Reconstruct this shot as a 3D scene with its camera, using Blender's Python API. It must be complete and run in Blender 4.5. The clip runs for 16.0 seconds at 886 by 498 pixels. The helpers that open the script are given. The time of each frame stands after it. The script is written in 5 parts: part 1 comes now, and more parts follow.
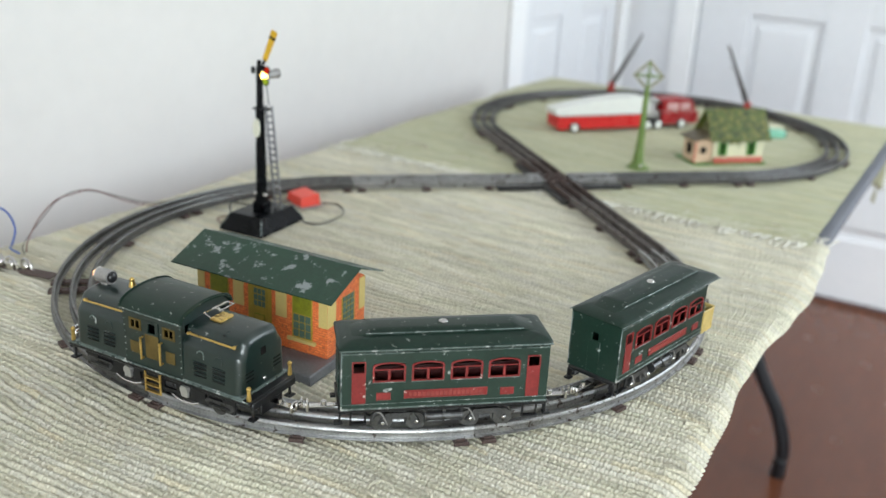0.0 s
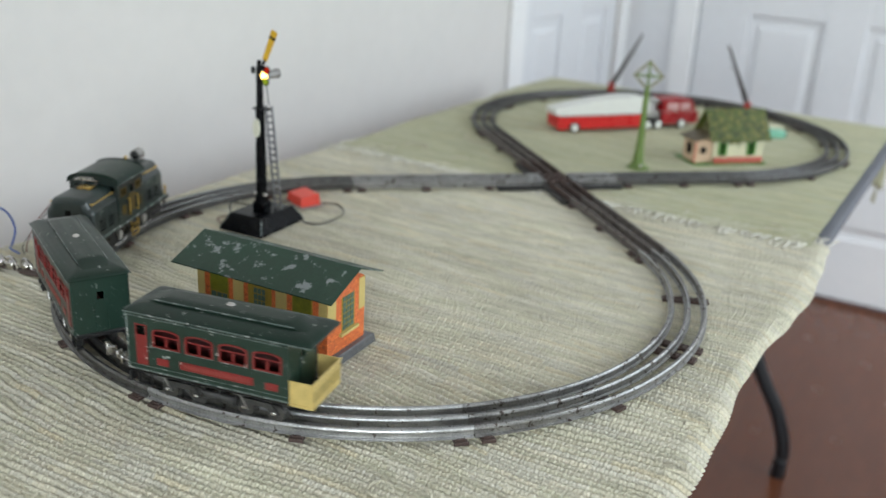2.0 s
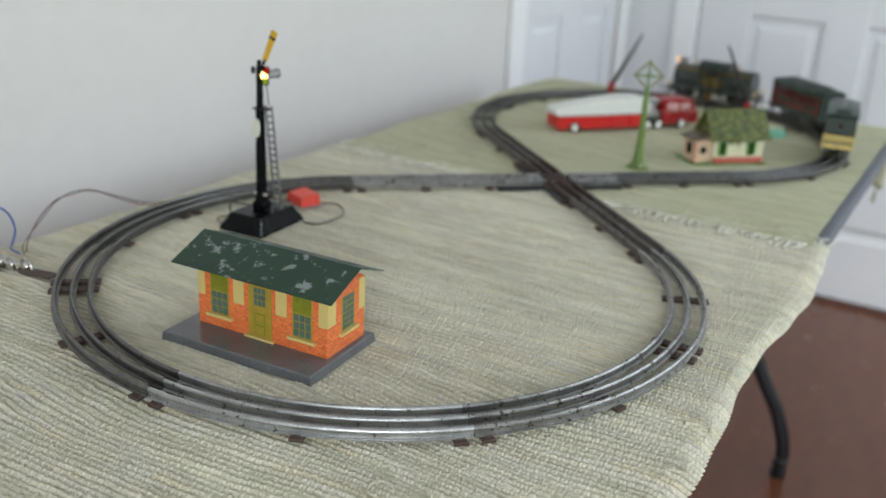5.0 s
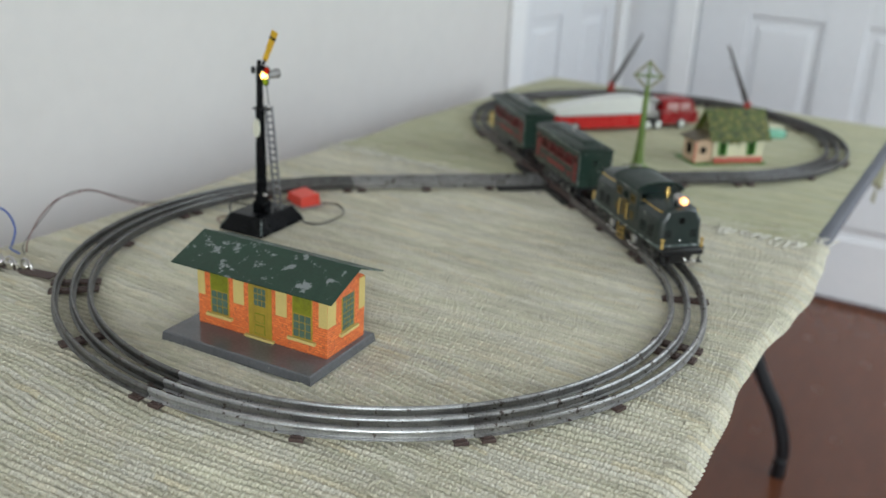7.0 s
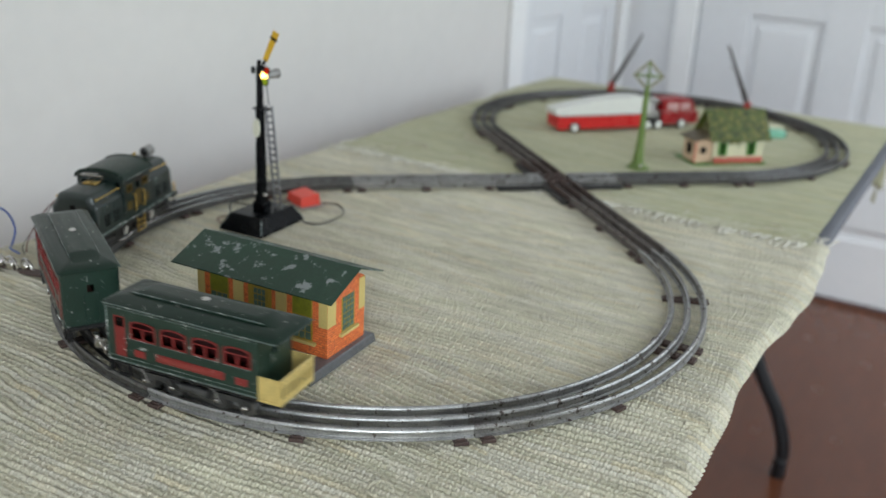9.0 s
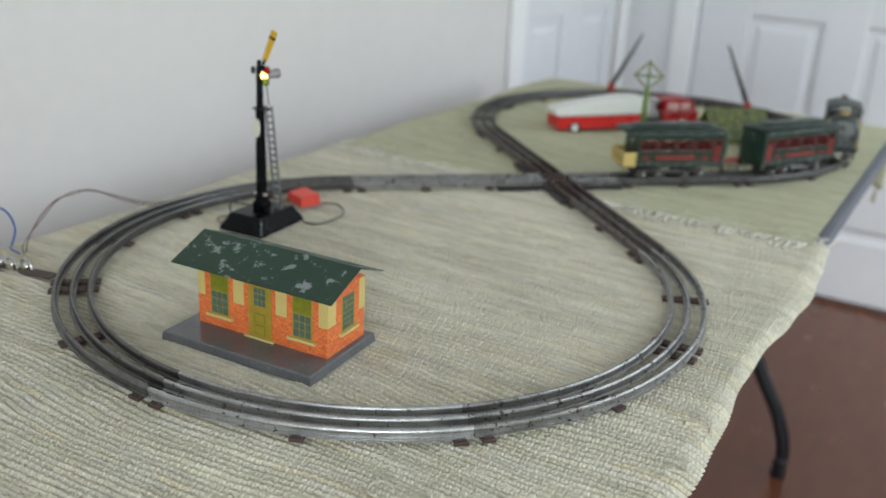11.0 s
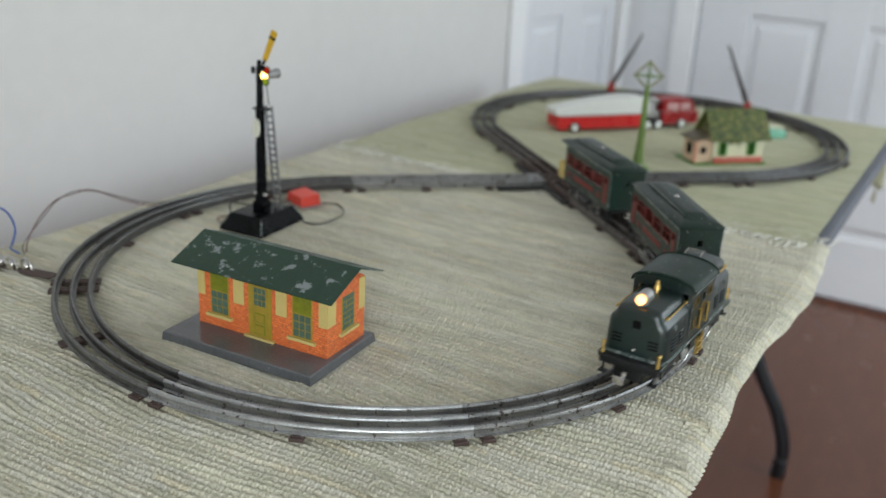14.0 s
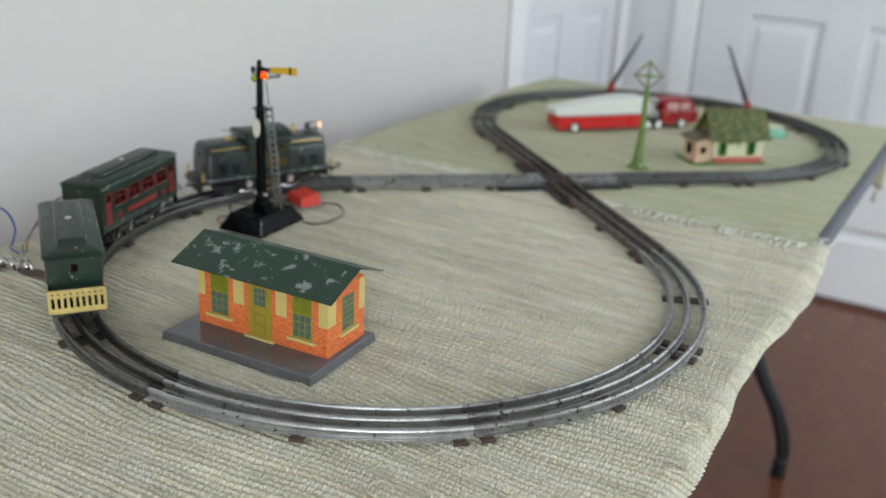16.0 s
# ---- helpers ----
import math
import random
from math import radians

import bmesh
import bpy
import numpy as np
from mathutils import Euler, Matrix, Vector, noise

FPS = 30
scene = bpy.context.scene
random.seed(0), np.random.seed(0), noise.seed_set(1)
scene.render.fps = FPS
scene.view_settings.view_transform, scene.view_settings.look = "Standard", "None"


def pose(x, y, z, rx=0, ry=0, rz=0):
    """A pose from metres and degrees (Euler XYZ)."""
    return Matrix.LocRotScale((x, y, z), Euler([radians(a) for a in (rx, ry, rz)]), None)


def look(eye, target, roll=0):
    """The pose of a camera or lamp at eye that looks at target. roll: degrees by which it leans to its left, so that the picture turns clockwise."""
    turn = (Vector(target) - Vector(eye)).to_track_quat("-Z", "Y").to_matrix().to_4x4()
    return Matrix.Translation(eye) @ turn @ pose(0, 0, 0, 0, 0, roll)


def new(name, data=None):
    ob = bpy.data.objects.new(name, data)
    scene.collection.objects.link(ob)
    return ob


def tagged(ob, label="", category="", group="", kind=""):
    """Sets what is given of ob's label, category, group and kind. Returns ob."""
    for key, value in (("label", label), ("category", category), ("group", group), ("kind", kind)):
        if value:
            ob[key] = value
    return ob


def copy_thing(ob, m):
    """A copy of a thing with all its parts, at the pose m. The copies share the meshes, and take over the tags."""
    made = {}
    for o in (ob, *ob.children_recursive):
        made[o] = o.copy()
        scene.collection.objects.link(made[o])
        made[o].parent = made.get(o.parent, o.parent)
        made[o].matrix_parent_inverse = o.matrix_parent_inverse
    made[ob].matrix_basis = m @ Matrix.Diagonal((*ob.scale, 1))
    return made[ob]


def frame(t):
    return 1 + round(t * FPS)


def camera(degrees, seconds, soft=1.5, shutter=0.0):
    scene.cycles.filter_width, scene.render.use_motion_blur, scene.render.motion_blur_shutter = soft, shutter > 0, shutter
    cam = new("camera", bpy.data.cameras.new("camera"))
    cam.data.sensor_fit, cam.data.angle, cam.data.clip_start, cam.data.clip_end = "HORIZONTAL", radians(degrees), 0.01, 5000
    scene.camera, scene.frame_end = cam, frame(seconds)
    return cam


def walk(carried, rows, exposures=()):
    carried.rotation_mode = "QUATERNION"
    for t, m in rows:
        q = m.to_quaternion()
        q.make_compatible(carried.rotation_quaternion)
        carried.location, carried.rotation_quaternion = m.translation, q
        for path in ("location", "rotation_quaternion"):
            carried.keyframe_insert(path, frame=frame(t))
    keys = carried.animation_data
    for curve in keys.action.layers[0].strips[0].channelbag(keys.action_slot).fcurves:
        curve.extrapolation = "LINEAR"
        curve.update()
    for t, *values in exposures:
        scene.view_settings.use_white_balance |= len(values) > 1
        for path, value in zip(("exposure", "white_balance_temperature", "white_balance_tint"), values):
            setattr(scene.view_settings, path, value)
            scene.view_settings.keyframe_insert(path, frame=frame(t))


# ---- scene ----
cam = camera(50.35, 16.0, soft=1.5, shutter=0.2)
EXPOSURE = [(0, 0.665), (0.2, 0.565), (0.5, 0.405), (1.0, 0.355), (2.0, 0.325), (3.0, 0.285), (4.0, 0.175), (6.5, 0.175), (8.5, 0.115), (9.0, 0.135), (13.0, 0.165), (14.0, 0.095), (14.5, 0.025), (15.0, -0.005), (15.5, 0.125), (16, 0.185)]
EYE = Vector((0.512, -1.291, 1.122))
CAM_POSE = look(EYE, EYE + Vector((-0.469, 0.809, -0.354)), 3.0)
walk(cam, [(0, CAM_POSE), (16, CAM_POSE)], EXPOSURE)
cam.data.dof.use_dof = True
cam.data.dof.focus_distance = 0.73
cam.data.dof.aperture_fstop = 4.8

# ---- light: an overcast day through two windows ----
world = bpy.data.worlds.new("world")
scene.world = world
world.use_nodes = True
wn = world.node_tree
sky = wn.nodes.new("ShaderNodeTexSky")
sky.sky_type = "NISHITA"
sky.sun_disc = False
sky.sun_elevation = radians(40)
sky.sun_rotation = radians(140)
wn.links.new(sky.outputs["Color"], wn.nodes["Background"].inputs["Color"])
wn.nodes["Background"].inputs["Strength"].default_value = 0.12


def area_lamp(name, place, target, w, h, watts, colour):
    d = bpy.data.lights.new(name, "AREA")
    d.shape, d.size, d.size_y, d.energy, d.color = "RECTANGLE", w, h, watts, colour
    ob = new(name, d)
    ob.matrix_world = look(place, target)
    return ob


sun = bpy.data.lights.new("sun", "SUN")
sun.energy, sun.angle, sun.color = 0.8, radians(12), (1, 0.97, 0.92)
new("sun", sun).matrix_world = look((0, 0, 0), (-0.6, 0.5, -0.65))
area_lamp("window_light_right", (1.74, 0.55, 1.55), (0, 0.0, 0.8), 1.4, 1.3, 21.5, (0.862, 0.96, 1.0))
area_lamp("window_light_back", (1.16, -2.34, 1.12), (0.95, -0.3, 0.95), 0.9, 0.84, 22.5, (0.875, 0.97, 1.0))

# ---- materials ----


def material(name, colour, rough=0.5, metal=0.0, vary=0.12, scale=40.0, bump=0.0, bump_scale=200.0,
             spots=None, spot_amount=0.0, spot_scale=60.0, spec=0.5, stretch=(1, 1, 1), emit=None, emit_strength=0.0):
    """Colour with broad and fine variation, bump, and chips or stains of a second colour."""
    m = bpy.data.materials.new(name)
    m.use_nodes = True
    n, l = m.node_tree.nodes, m.node_tree.links
    b = n["Principled BSDF"]
    b.inputs["Roughness"].default_value = rough
    b.inputs["Metallic"].default_value = metal
    b.inputs["Specular IOR Level"].default_value = spec
    tc = n.new("ShaderNodeTexCoord")
    mp = n.new("ShaderNodeMapping")
    mp.inputs["Scale"].default_value = stretch
    l.new(tc.outputs["Object"], mp.inputs["Vector"])
    info = n.new("ShaderNodeObjectInfo")
    broad = n.new("ShaderNodeTexNoise")
    broad.inputs["Scale"].default_value = scale
    broad.inputs["Detail"].default_value = 6
    l.new(mp.outputs["Vector"], broad.inputs["Vector"])
    fine = n.new("ShaderNodeTexNoise")
    fine.inputs["Scale"].default_value = scale * 9
    fine.inputs["Detail"].default_value = 4
    l.new(mp.outputs["Vector"], fine.inputs["Vector"])
    add = n.new("ShaderNodeMath")
    add.operation = "ADD"
    l.new(broad.outputs["Fac"], add.inputs[0])
    l.new(fine.outputs["Fac"], add.inputs[1])
    ran = n.new("ShaderNodeMapRange")
    ran.inputs["From Min"].default_value = 0.6
    ran.inputs["From Max"].default_value = 1.4
    ran.inputs["To Min"].default_value = 1 - vary
    ran.inputs["To Max"].default_value = 1 + vary
    l.new(add.outputs[0], ran.inputs["Value"])
    mul = n.new("ShaderNodeMix")
    mul.data_type, mul.blend_type = "RGBA", "MULTIPLY"
    mul.inputs["Factor"].default_value = 1
    mul.inputs["A"].default_value = (*colour, 1)
    mul.inputs[6].default_value = (*colour, 1)
    l.new(ran.outputs["Result"], mul.inputs[7])
    out = mul.outputs[2]
    if spots:
        sp = n.new("ShaderNodeTexNoise")
        sp.inputs["Scale"].default_value = spot_scale
        sp.inputs["Detail"].default_value = 8
        sp.inputs["Roughness"].default_value = 0.65
        l.new(mp.outputs["Vector"], sp.inputs["Vector"])
        ramp = n.new("ShaderNodeMapRange")
        ramp.inputs["From Min"].default_value = 0.72 - spot_amount
        ramp.inputs["From Max"].default_value = 0.76 - spot_amount
        l.new(sp.outputs["Fac"], ramp.inputs["Value"])
        mix = n.new("ShaderNodeMix")
        mix.data_type = "RGBA"
        l.new(ramp.outputs["Result"], mix.inputs["Factor"])
        l.new(out, mix.inputs[6])
        mix.inputs[7].default_value = (*spots, 1)
        out = mix.outputs[2]
    l.new(out, b.inputs["Base Color"])
    rr = n.new("ShaderNodeMapRange")
    rr.inputs["To Min"].default_value = max(0.02, rough - 0.12)
    rr.inputs["To Max"].default_value = min(1, rough + 0.12)
    l.new(broad.outputs["Fac"], rr.inputs["Value"])
    l.new(rr.outputs["Result"], b.inputs["Roughness"])
    if bump:
        bn = n.new("ShaderNodeTexNoise")
        bn.inputs["Scale"].default_value = bump_scale
        bn.inputs["Detail"].default_value = 5
        l.new(mp.outputs["Vector"], bn.inputs["Vector"])
        bp = n.new("ShaderNodeBump")
        bp.inputs["Strength"].default_value = bump
        bp.inputs["Distance"].default_value = 0.002
        l.new(bn.outputs["Fac"], bp.inputs["Height"])
        l.new(bp.outputs["Normal"], b.inputs["Normal"])
    if emit:
        b.inputs["Emission Color"].default_value = (*emit, 1)
        b.inputs["Emission Strength"].default_value = emit_strength
    return m




def weave(name, colour, vary, bump):
    """Rag weave: each strip of cloth in the weave has its own tint; fine cords run across the strips."""
    m = material(name, colour, 0.95, vary=vary, scale=70, stretch=(0.10, 1, 1), spec=0.08,
                 spots=tuple(c * 0.85 for c in colour), spot_amount=0.10, spot_scale=45)
    n, l = m.node_tree.nodes, m.node_tree.links
    b = n["Principled BSDF"]
    strip = n.new("ShaderNodeAttribute")
    strip.attribute_name = "strip"
    ramp = n.new("ShaderNodeValToRGB")
    tints = ((0.0, (0.90, 0.89, 0.86)), (0.22, (0.96, 0.98, 0.94)), (0.5, (1.0, 1.0, 1.0)), (0.72, (0.97, 0.985, 1.03)), (0.88, (1.06, 1.05, 1.04)), (1.0, (1.0, 0.96, 0.87)))
    while len(ramp.color_ramp.elements) < len(tints):
        ramp.color_ramp.elements.new(0.5)
    for e, (p, c) in zip(ramp.color_ramp.elements, tints):
        e.position, e.color = p, (*c, 1)
    l.new(strip.outputs["Fac"], ramp.inputs["Fac"])
    mul = n.new("ShaderNodeMix")
    mul.data_type, mul.blend_type = "RGBA", "MULTIPLY"
    mul.inputs["Factor"].default_value = 1
    l.new(b.inputs["Base Color"].links[0].from_socket, mul.inputs[6])
    l.new(ramp.outputs["Color"], mul.inputs[7])
    l.new(mul.outputs[2], b.inputs["Base Color"])
    tc = n.new("ShaderNodeTexCoord")
    wv = n.new("ShaderNodeTexWave")
    wv.wave_type, wv.bands_direction = "BANDS", "X"
    wv.inputs["Scale"].default_value = 100
    wv.inputs["Distortion"].default_value = 2.2
    wv.inputs["Detail"].default_value = 2
    wv.inputs["Detail Scale"].default_value = 3
    l.new(tc.outputs["Object"], wv.inputs["Vector"])
    off = n.new("ShaderNodeMath")
    off.operation = "MULTIPLY"
    off.inputs[1].default_value = 31.0
    l.new(strip.outputs["Fac"], off.inputs[0])
    l.new(off.outputs[0], wv.inputs["Phase Offset"])
    ns = n.new("ShaderNodeTexNoise")
    ns.inputs["Scale"].default_value = 420
    ns.inputs["Detail"].default_value = 4
    l.new(tc.outputs["Object"], ns.inputs["Vector"])
    ad = n.new("ShaderNodeMath")
    ad.operation = "ADD"
    l.new(wv.outputs["Fac"], ad.inputs[0])
    l.new(ns.outputs["Fac"], ad.inputs[1])
    bp = n.new("ShaderNodeBump")
    bp.inputs["Strength"].default_value = bump
    bp.inputs["Distance"].default_value = 0.0014
    l.new(ad.outputs[0], bp.inputs["Height"])
    l.new(bp.outputs["Normal"], b.inputs["Normal"])
    return m


M_WALL = material("wall_paint", (0.703, 0.683, 0.666), 0.75, vary=0.03, scale=3, bump=0.12, bump_scale=350)
M_TRIM = material("white_gloss_paint", (0.78, 0.79, 0.82), 0.38, vary=0.03, scale=5, bump=0.05, bump_scale=120)
# Door casings: a lighter white than the door leaves.
M_CASING = material("lighter_casing_white", (0.90, 0.90, 0.91), 0.30, vary=0.02, scale=5, bump=0.05, bump_scale=120)
M_CEIL = material("ceiling_paint", (0.8, 0.8, 0.79), 0.9, vary=0.03, scale=3)
M_FLOOR = material("reddish_wood_floor", (0.122, 0.039, 0.017), 0.24, vary=0.16, scale=7, stretch=(3, 1, 1), bump=0.03, bump_scale=30)
M_CLOTH_NEAR = weave("cream_rag_weave", (0.635, 0.600, 0.490), 0.26, 0.38)
M_CLOTH_FAR = weave("pale_green_rag_weave", (0.49, 0.48, 0.34), 0.2, 0.4)
M_FRINGE = material("pale_frayed_cotton", (0.60, 0.575, 0.50), 0.95, vary=0.3, scale=60, spec=0.1, bump=0.3, bump_scale=600)
M_TABLE = material("grey_plastic_tabletop", (0.125, 0.13, 0.155), 0.55, vary=0.08, scale=20, bump=0.1)
M_LEG = material("black_powder_coat", (0.012, 0.013, 0.016), 0.35, vary=0.15, scale=30)
# Front curve's rails: tinplate grey raised to hold the window's sheen.
M_RAIL = material("front_sheen_rail", (0.43, 0.43, 0.435), 0.36, metal=0.85, vary=0.34, scale=60, spots=(0.13, 0.11, 0.10), spot_amount=0.11, spot_scale=160, bump=0.2, bump_scale=400)
M_RAIL_MID = material("tarnished_grey_rail", (0.31, 0.305, 0.30), 0.42, metal=0.85, vary=0.4, scale=60, spots=(0.085, 0.068, 0.06), spot_amount=0.15, spot_scale=150, bump=0.2, bump_scale=400)
# Far loop and far straight: a darker grey than the near rails.
M_RAIL_DARK = material("dark_grey_rail", (0.132, 0.128, 0.127), 0.42, metal=0.8, vary=0.4, scale=60, spots=(0.06, 0.05, 0.046), spot_amount=0.15, spot_scale=140, bump=0.2, bump_scale=400)
# Left curves' rails: same grey lowered where less window light falls.
M_RAIL_SHADED = material("shaded_grey_rail", (0.155, 0.152, 0.148), 0.40, metal=0.85, vary=0.4, scale=60, spots=(0.09, 0.075, 0.068), spot_amount=0.14, spot_scale=150, bump=0.2, bump_scale=400)
M_RAIL_RUST = material("brown_rusted_rail", (0.155, 0.135, 0.125), 0.62, metal=0.35, vary=0.45, scale=70, spots=(0.07, 0.055, 0.05), spot_amount=0.16, spot_scale=120, bump=0.3, bump_scale=400)
M_TIE = material("rusty_brown_tie", (0.085, 0.055, 0.048), 0.6, metal=0.3, vary=0.4, scale=90, spots=(0.17, 0.14, 0.13), spot_amount=0.12, spot_scale=200)
M_CROSS = material("black_pressed_steel", (0.02, 0.019, 0.018), 0.55, metal=0.2, vary=0.4, scale=80, spots=(0.08, 0.07, 0.065), spot_amount=0.1, spot_scale=90)

# ---- mesh helpers ----


def finish(bm, name, mat, smooth=False):
    bmesh.ops.recalc_face_normals(bm, faces=bm.faces)
    me = bpy.data.meshes.new(name)
    bm.to_mesh(me)
    bm.free()
    for mm in (mat if isinstance(mat, (list, tuple)) else [mat]):
        me.materials.append(mm)
    if smooth:
        me.polygons.foreach_set("use_smooth", [True] * len(me.polygons))
        me.set_sharp_from_angle(angle=radians(38))
    return me


def part(name, bm, mat, parent=None, label="", smooth=True):
    ob = new(name, finish(bm, name, mat, smooth))
    ob.parent = parent
    if label:
        ob["label"] = label
    return ob


def thing(name, label, category, group="", kind="", m=None):
    ob = new(name)
    ob.empty_display_size = 0.02
    if m is not None:
        ob.matrix_world = m
    return tagged(ob, label, category, group, kind)


def box(bm, lo, hi, bevel=0.0, m=None, seg=1):
    r = bmesh.ops.create_cube(bm, size=1)
    vs = r["verts"]
    c = [(a + b) / 2 for a, b in zip(lo, hi)]
    d = [abs(b - a) for a, b in zip(lo, hi)]
    bmesh.ops.scale(bm, vec=d, verts=vs)
    bmesh.ops.translate(bm, vec=c, verts=vs)
    if bevel:
        es = {e for v in vs for e in v.link_edges}
        r = bmesh.ops.bevel(bm, geom=list(es), offset=min(bevel, min(d) * 0.45), segments=seg, affect="EDGES", profile=0.5)
        vs = list({v for f in r["faces"] for v in f.verts} | {v for v in vs if v.is_valid})
    if m is not None:
        bmesh.ops.transform(bm, matrix=m, verts=vs)
    return bm


def rod(bm, p0, p1, r0, r1=None, seg=10):
    r1 = r0 if r1 is None else r1
    p0, p1 = Vector(p0), Vector(p1)
    d = p1 - p0
    m = Matrix.Translation((p0 + p1) / 2) @ d.to_track_quat("Z", "Y").to_matrix().to_4x4()
    bmesh.ops.create_cone(bm, cap_ends=True, segments=seg, radius1=r0, radius2=r1, depth=d.length, matrix=m)
    return bm


def ball(bm, c, r, seg=10, squash=(1, 1, 1)):
    bmesh.ops.create_uvsphere(bm, u_segments=seg, v_segments=max(6, seg // 2 + 1), radius=r,
                              matrix=Matrix.Translation(c) @ Matrix.Diagonal((*squash, 1)))
    return bm


def prism(bm, pts, axis, a, b):
    """A closed outline, drawn out along x, y or z from a to b; pts are the other two coordinates in order."""
    def at(p, k):
        return {"x": (k, p[0], p[1]), "y": (p[0], k, p[1]), "z": (p[0], p[1], k)}[axis]
    lo = [bm.verts.new(at(p, a)) for p in pts]
    hi = [bm.verts.new(at(p, b)) for p in pts]
    bm.faces.new(lo)
    bm.faces.new(hi[::-1])
    for i in range(len(pts)):
        j = (i + 1) % len(pts)
        bm.faces.new((lo[i], lo[j], hi[j], hi[i]))
    return bm


def pipe(bm, pts, r, seg=8):
    """A round wire or tube along a smooth line through pts."""
    P = [Vector(p) for p in pts]
    fine = []
    for i in range(len(P) - 1):
        a, b, c, d = P[max(i - 1, 0)], P[i], P[i + 1], P[min(i + 2, len(P) - 1)]
        for k in range(6):
            t = k / 6
            fine.append(0.5 * ((2 * b) + (c - a) * t + (2 * a - 5 * b + 4 * c - d) * t * t + (3 * b - a - 3 * c + d) * t ** 3))
    fine.append(P[-1])
    rings = []
    for i, p in enumerate(fine):
        d = fine[min(i + 1, len(fine) - 1)] - fine[max(i - 1, 0)]
        q = d.to_track_quat("Z", "Y")
        rings.append([bm.verts.new(p + q @ Vector((r * math.cos(2 * math.pi * k / seg), r * math.sin(2 * math.pi * k / seg), 0))) for k in range(seg)])
    for A, B in zip(rings, rings[1:]):
        for k in range(seg):
            bm.faces.new((A[k], A[(k + 1) % seg], B[(k + 1) % seg], B[k]))
    bm.faces.new(rings[0][::-1])
    bm.faces.new(rings[-1])
    return bm


def B():
    return bmesh.new()


# ---- the room ----
TOP = 0.74          # height of the cloth on the table
WX, WY = -0.553, 1.64   # wall beside the table, wall at its end
EX, BY, CEIL_Z = 1.8, -2.4, 2.45


def structure(name, bm, mat, label, smooth=False):
    return tagged(part(name, bm, mat, None, "", smooth), label, kind="structure")


floor = structure("floor", box(B(), (WX - 0.1, BY - 0.1, -0.1), (EX + 0.1, WY + 0.1, -0.004)), M_FLOOR, "glossy reddish-brown wooden floor")

D1 = (0.880, 1.552)     # door in the wall beside the table, along y
D2 = (-0.33, 0.52)      # door in the end wall, along x
DOOR_H = 2.03
w = B()
box(w, (WX - 0.12, BY, 0), (WX, D1[0], CEIL_Z))
box(w, (WX - 0.12, D1[0], DOOR_H), (WX, D1[1], CEIL_Z))
box(w, (WX - 0.12, D1[1], 0), (WX, WY + 0.12, CEIL_Z))
structure("wall_west", w, M_WALL, "off-white painted wall beside the table")
w = B()
box(w, (WX, WY, 0), (D2[0], WY + 0.12, CEIL_Z))
box(w, (D2[0], WY, DOOR_H), (D2[1], WY + 0.12, CEIL_Z))
box(w, (D2[1], WY, 0), (EX, WY + 0.12, CEIL_Z))
structure("wall_north", w, M_TRIM, "white painted wall with a door")


def wall_with_window(name, axis, at, a0, a1, o0, o1, z0=0.85, z1=2.15, t=0.12):
    w = B()
    for p, q, zlo, zhi in ((a0, o0, 0, CEIL_Z), (o1, a1, 0, CEIL_Z), (o0, o1, 0, z0), (o0, o1, z1, CEIL_Z)):
        if axis == "x":
            box(w, (at, p, zlo), (at + t, q, zhi))
        else:
            box(w, (p, at - t, zlo), (q, at, zhi))
    return structure(name, w, M_WALL, "unseen off-white wall with a window opening, added to shape the daylight")


# Out of view: east and south walls and ceiling, added to shape the daylight.
wall_with_window("wall_east", "x", EX, BY, WY, -0.15, 1.25)
wall_with_window("wall_south", "y", BY, WX, EX, 0.66, 1.66, 0.66, 1.58)
structure("ceiling", box(B(), (WX - 0.1, BY - 0.1, CEIL_Z), (EX + 0.1, WY + 0.1, CEIL_Z + 0.1)), M_CEIL, "unseen white ceiling, added to close the room")


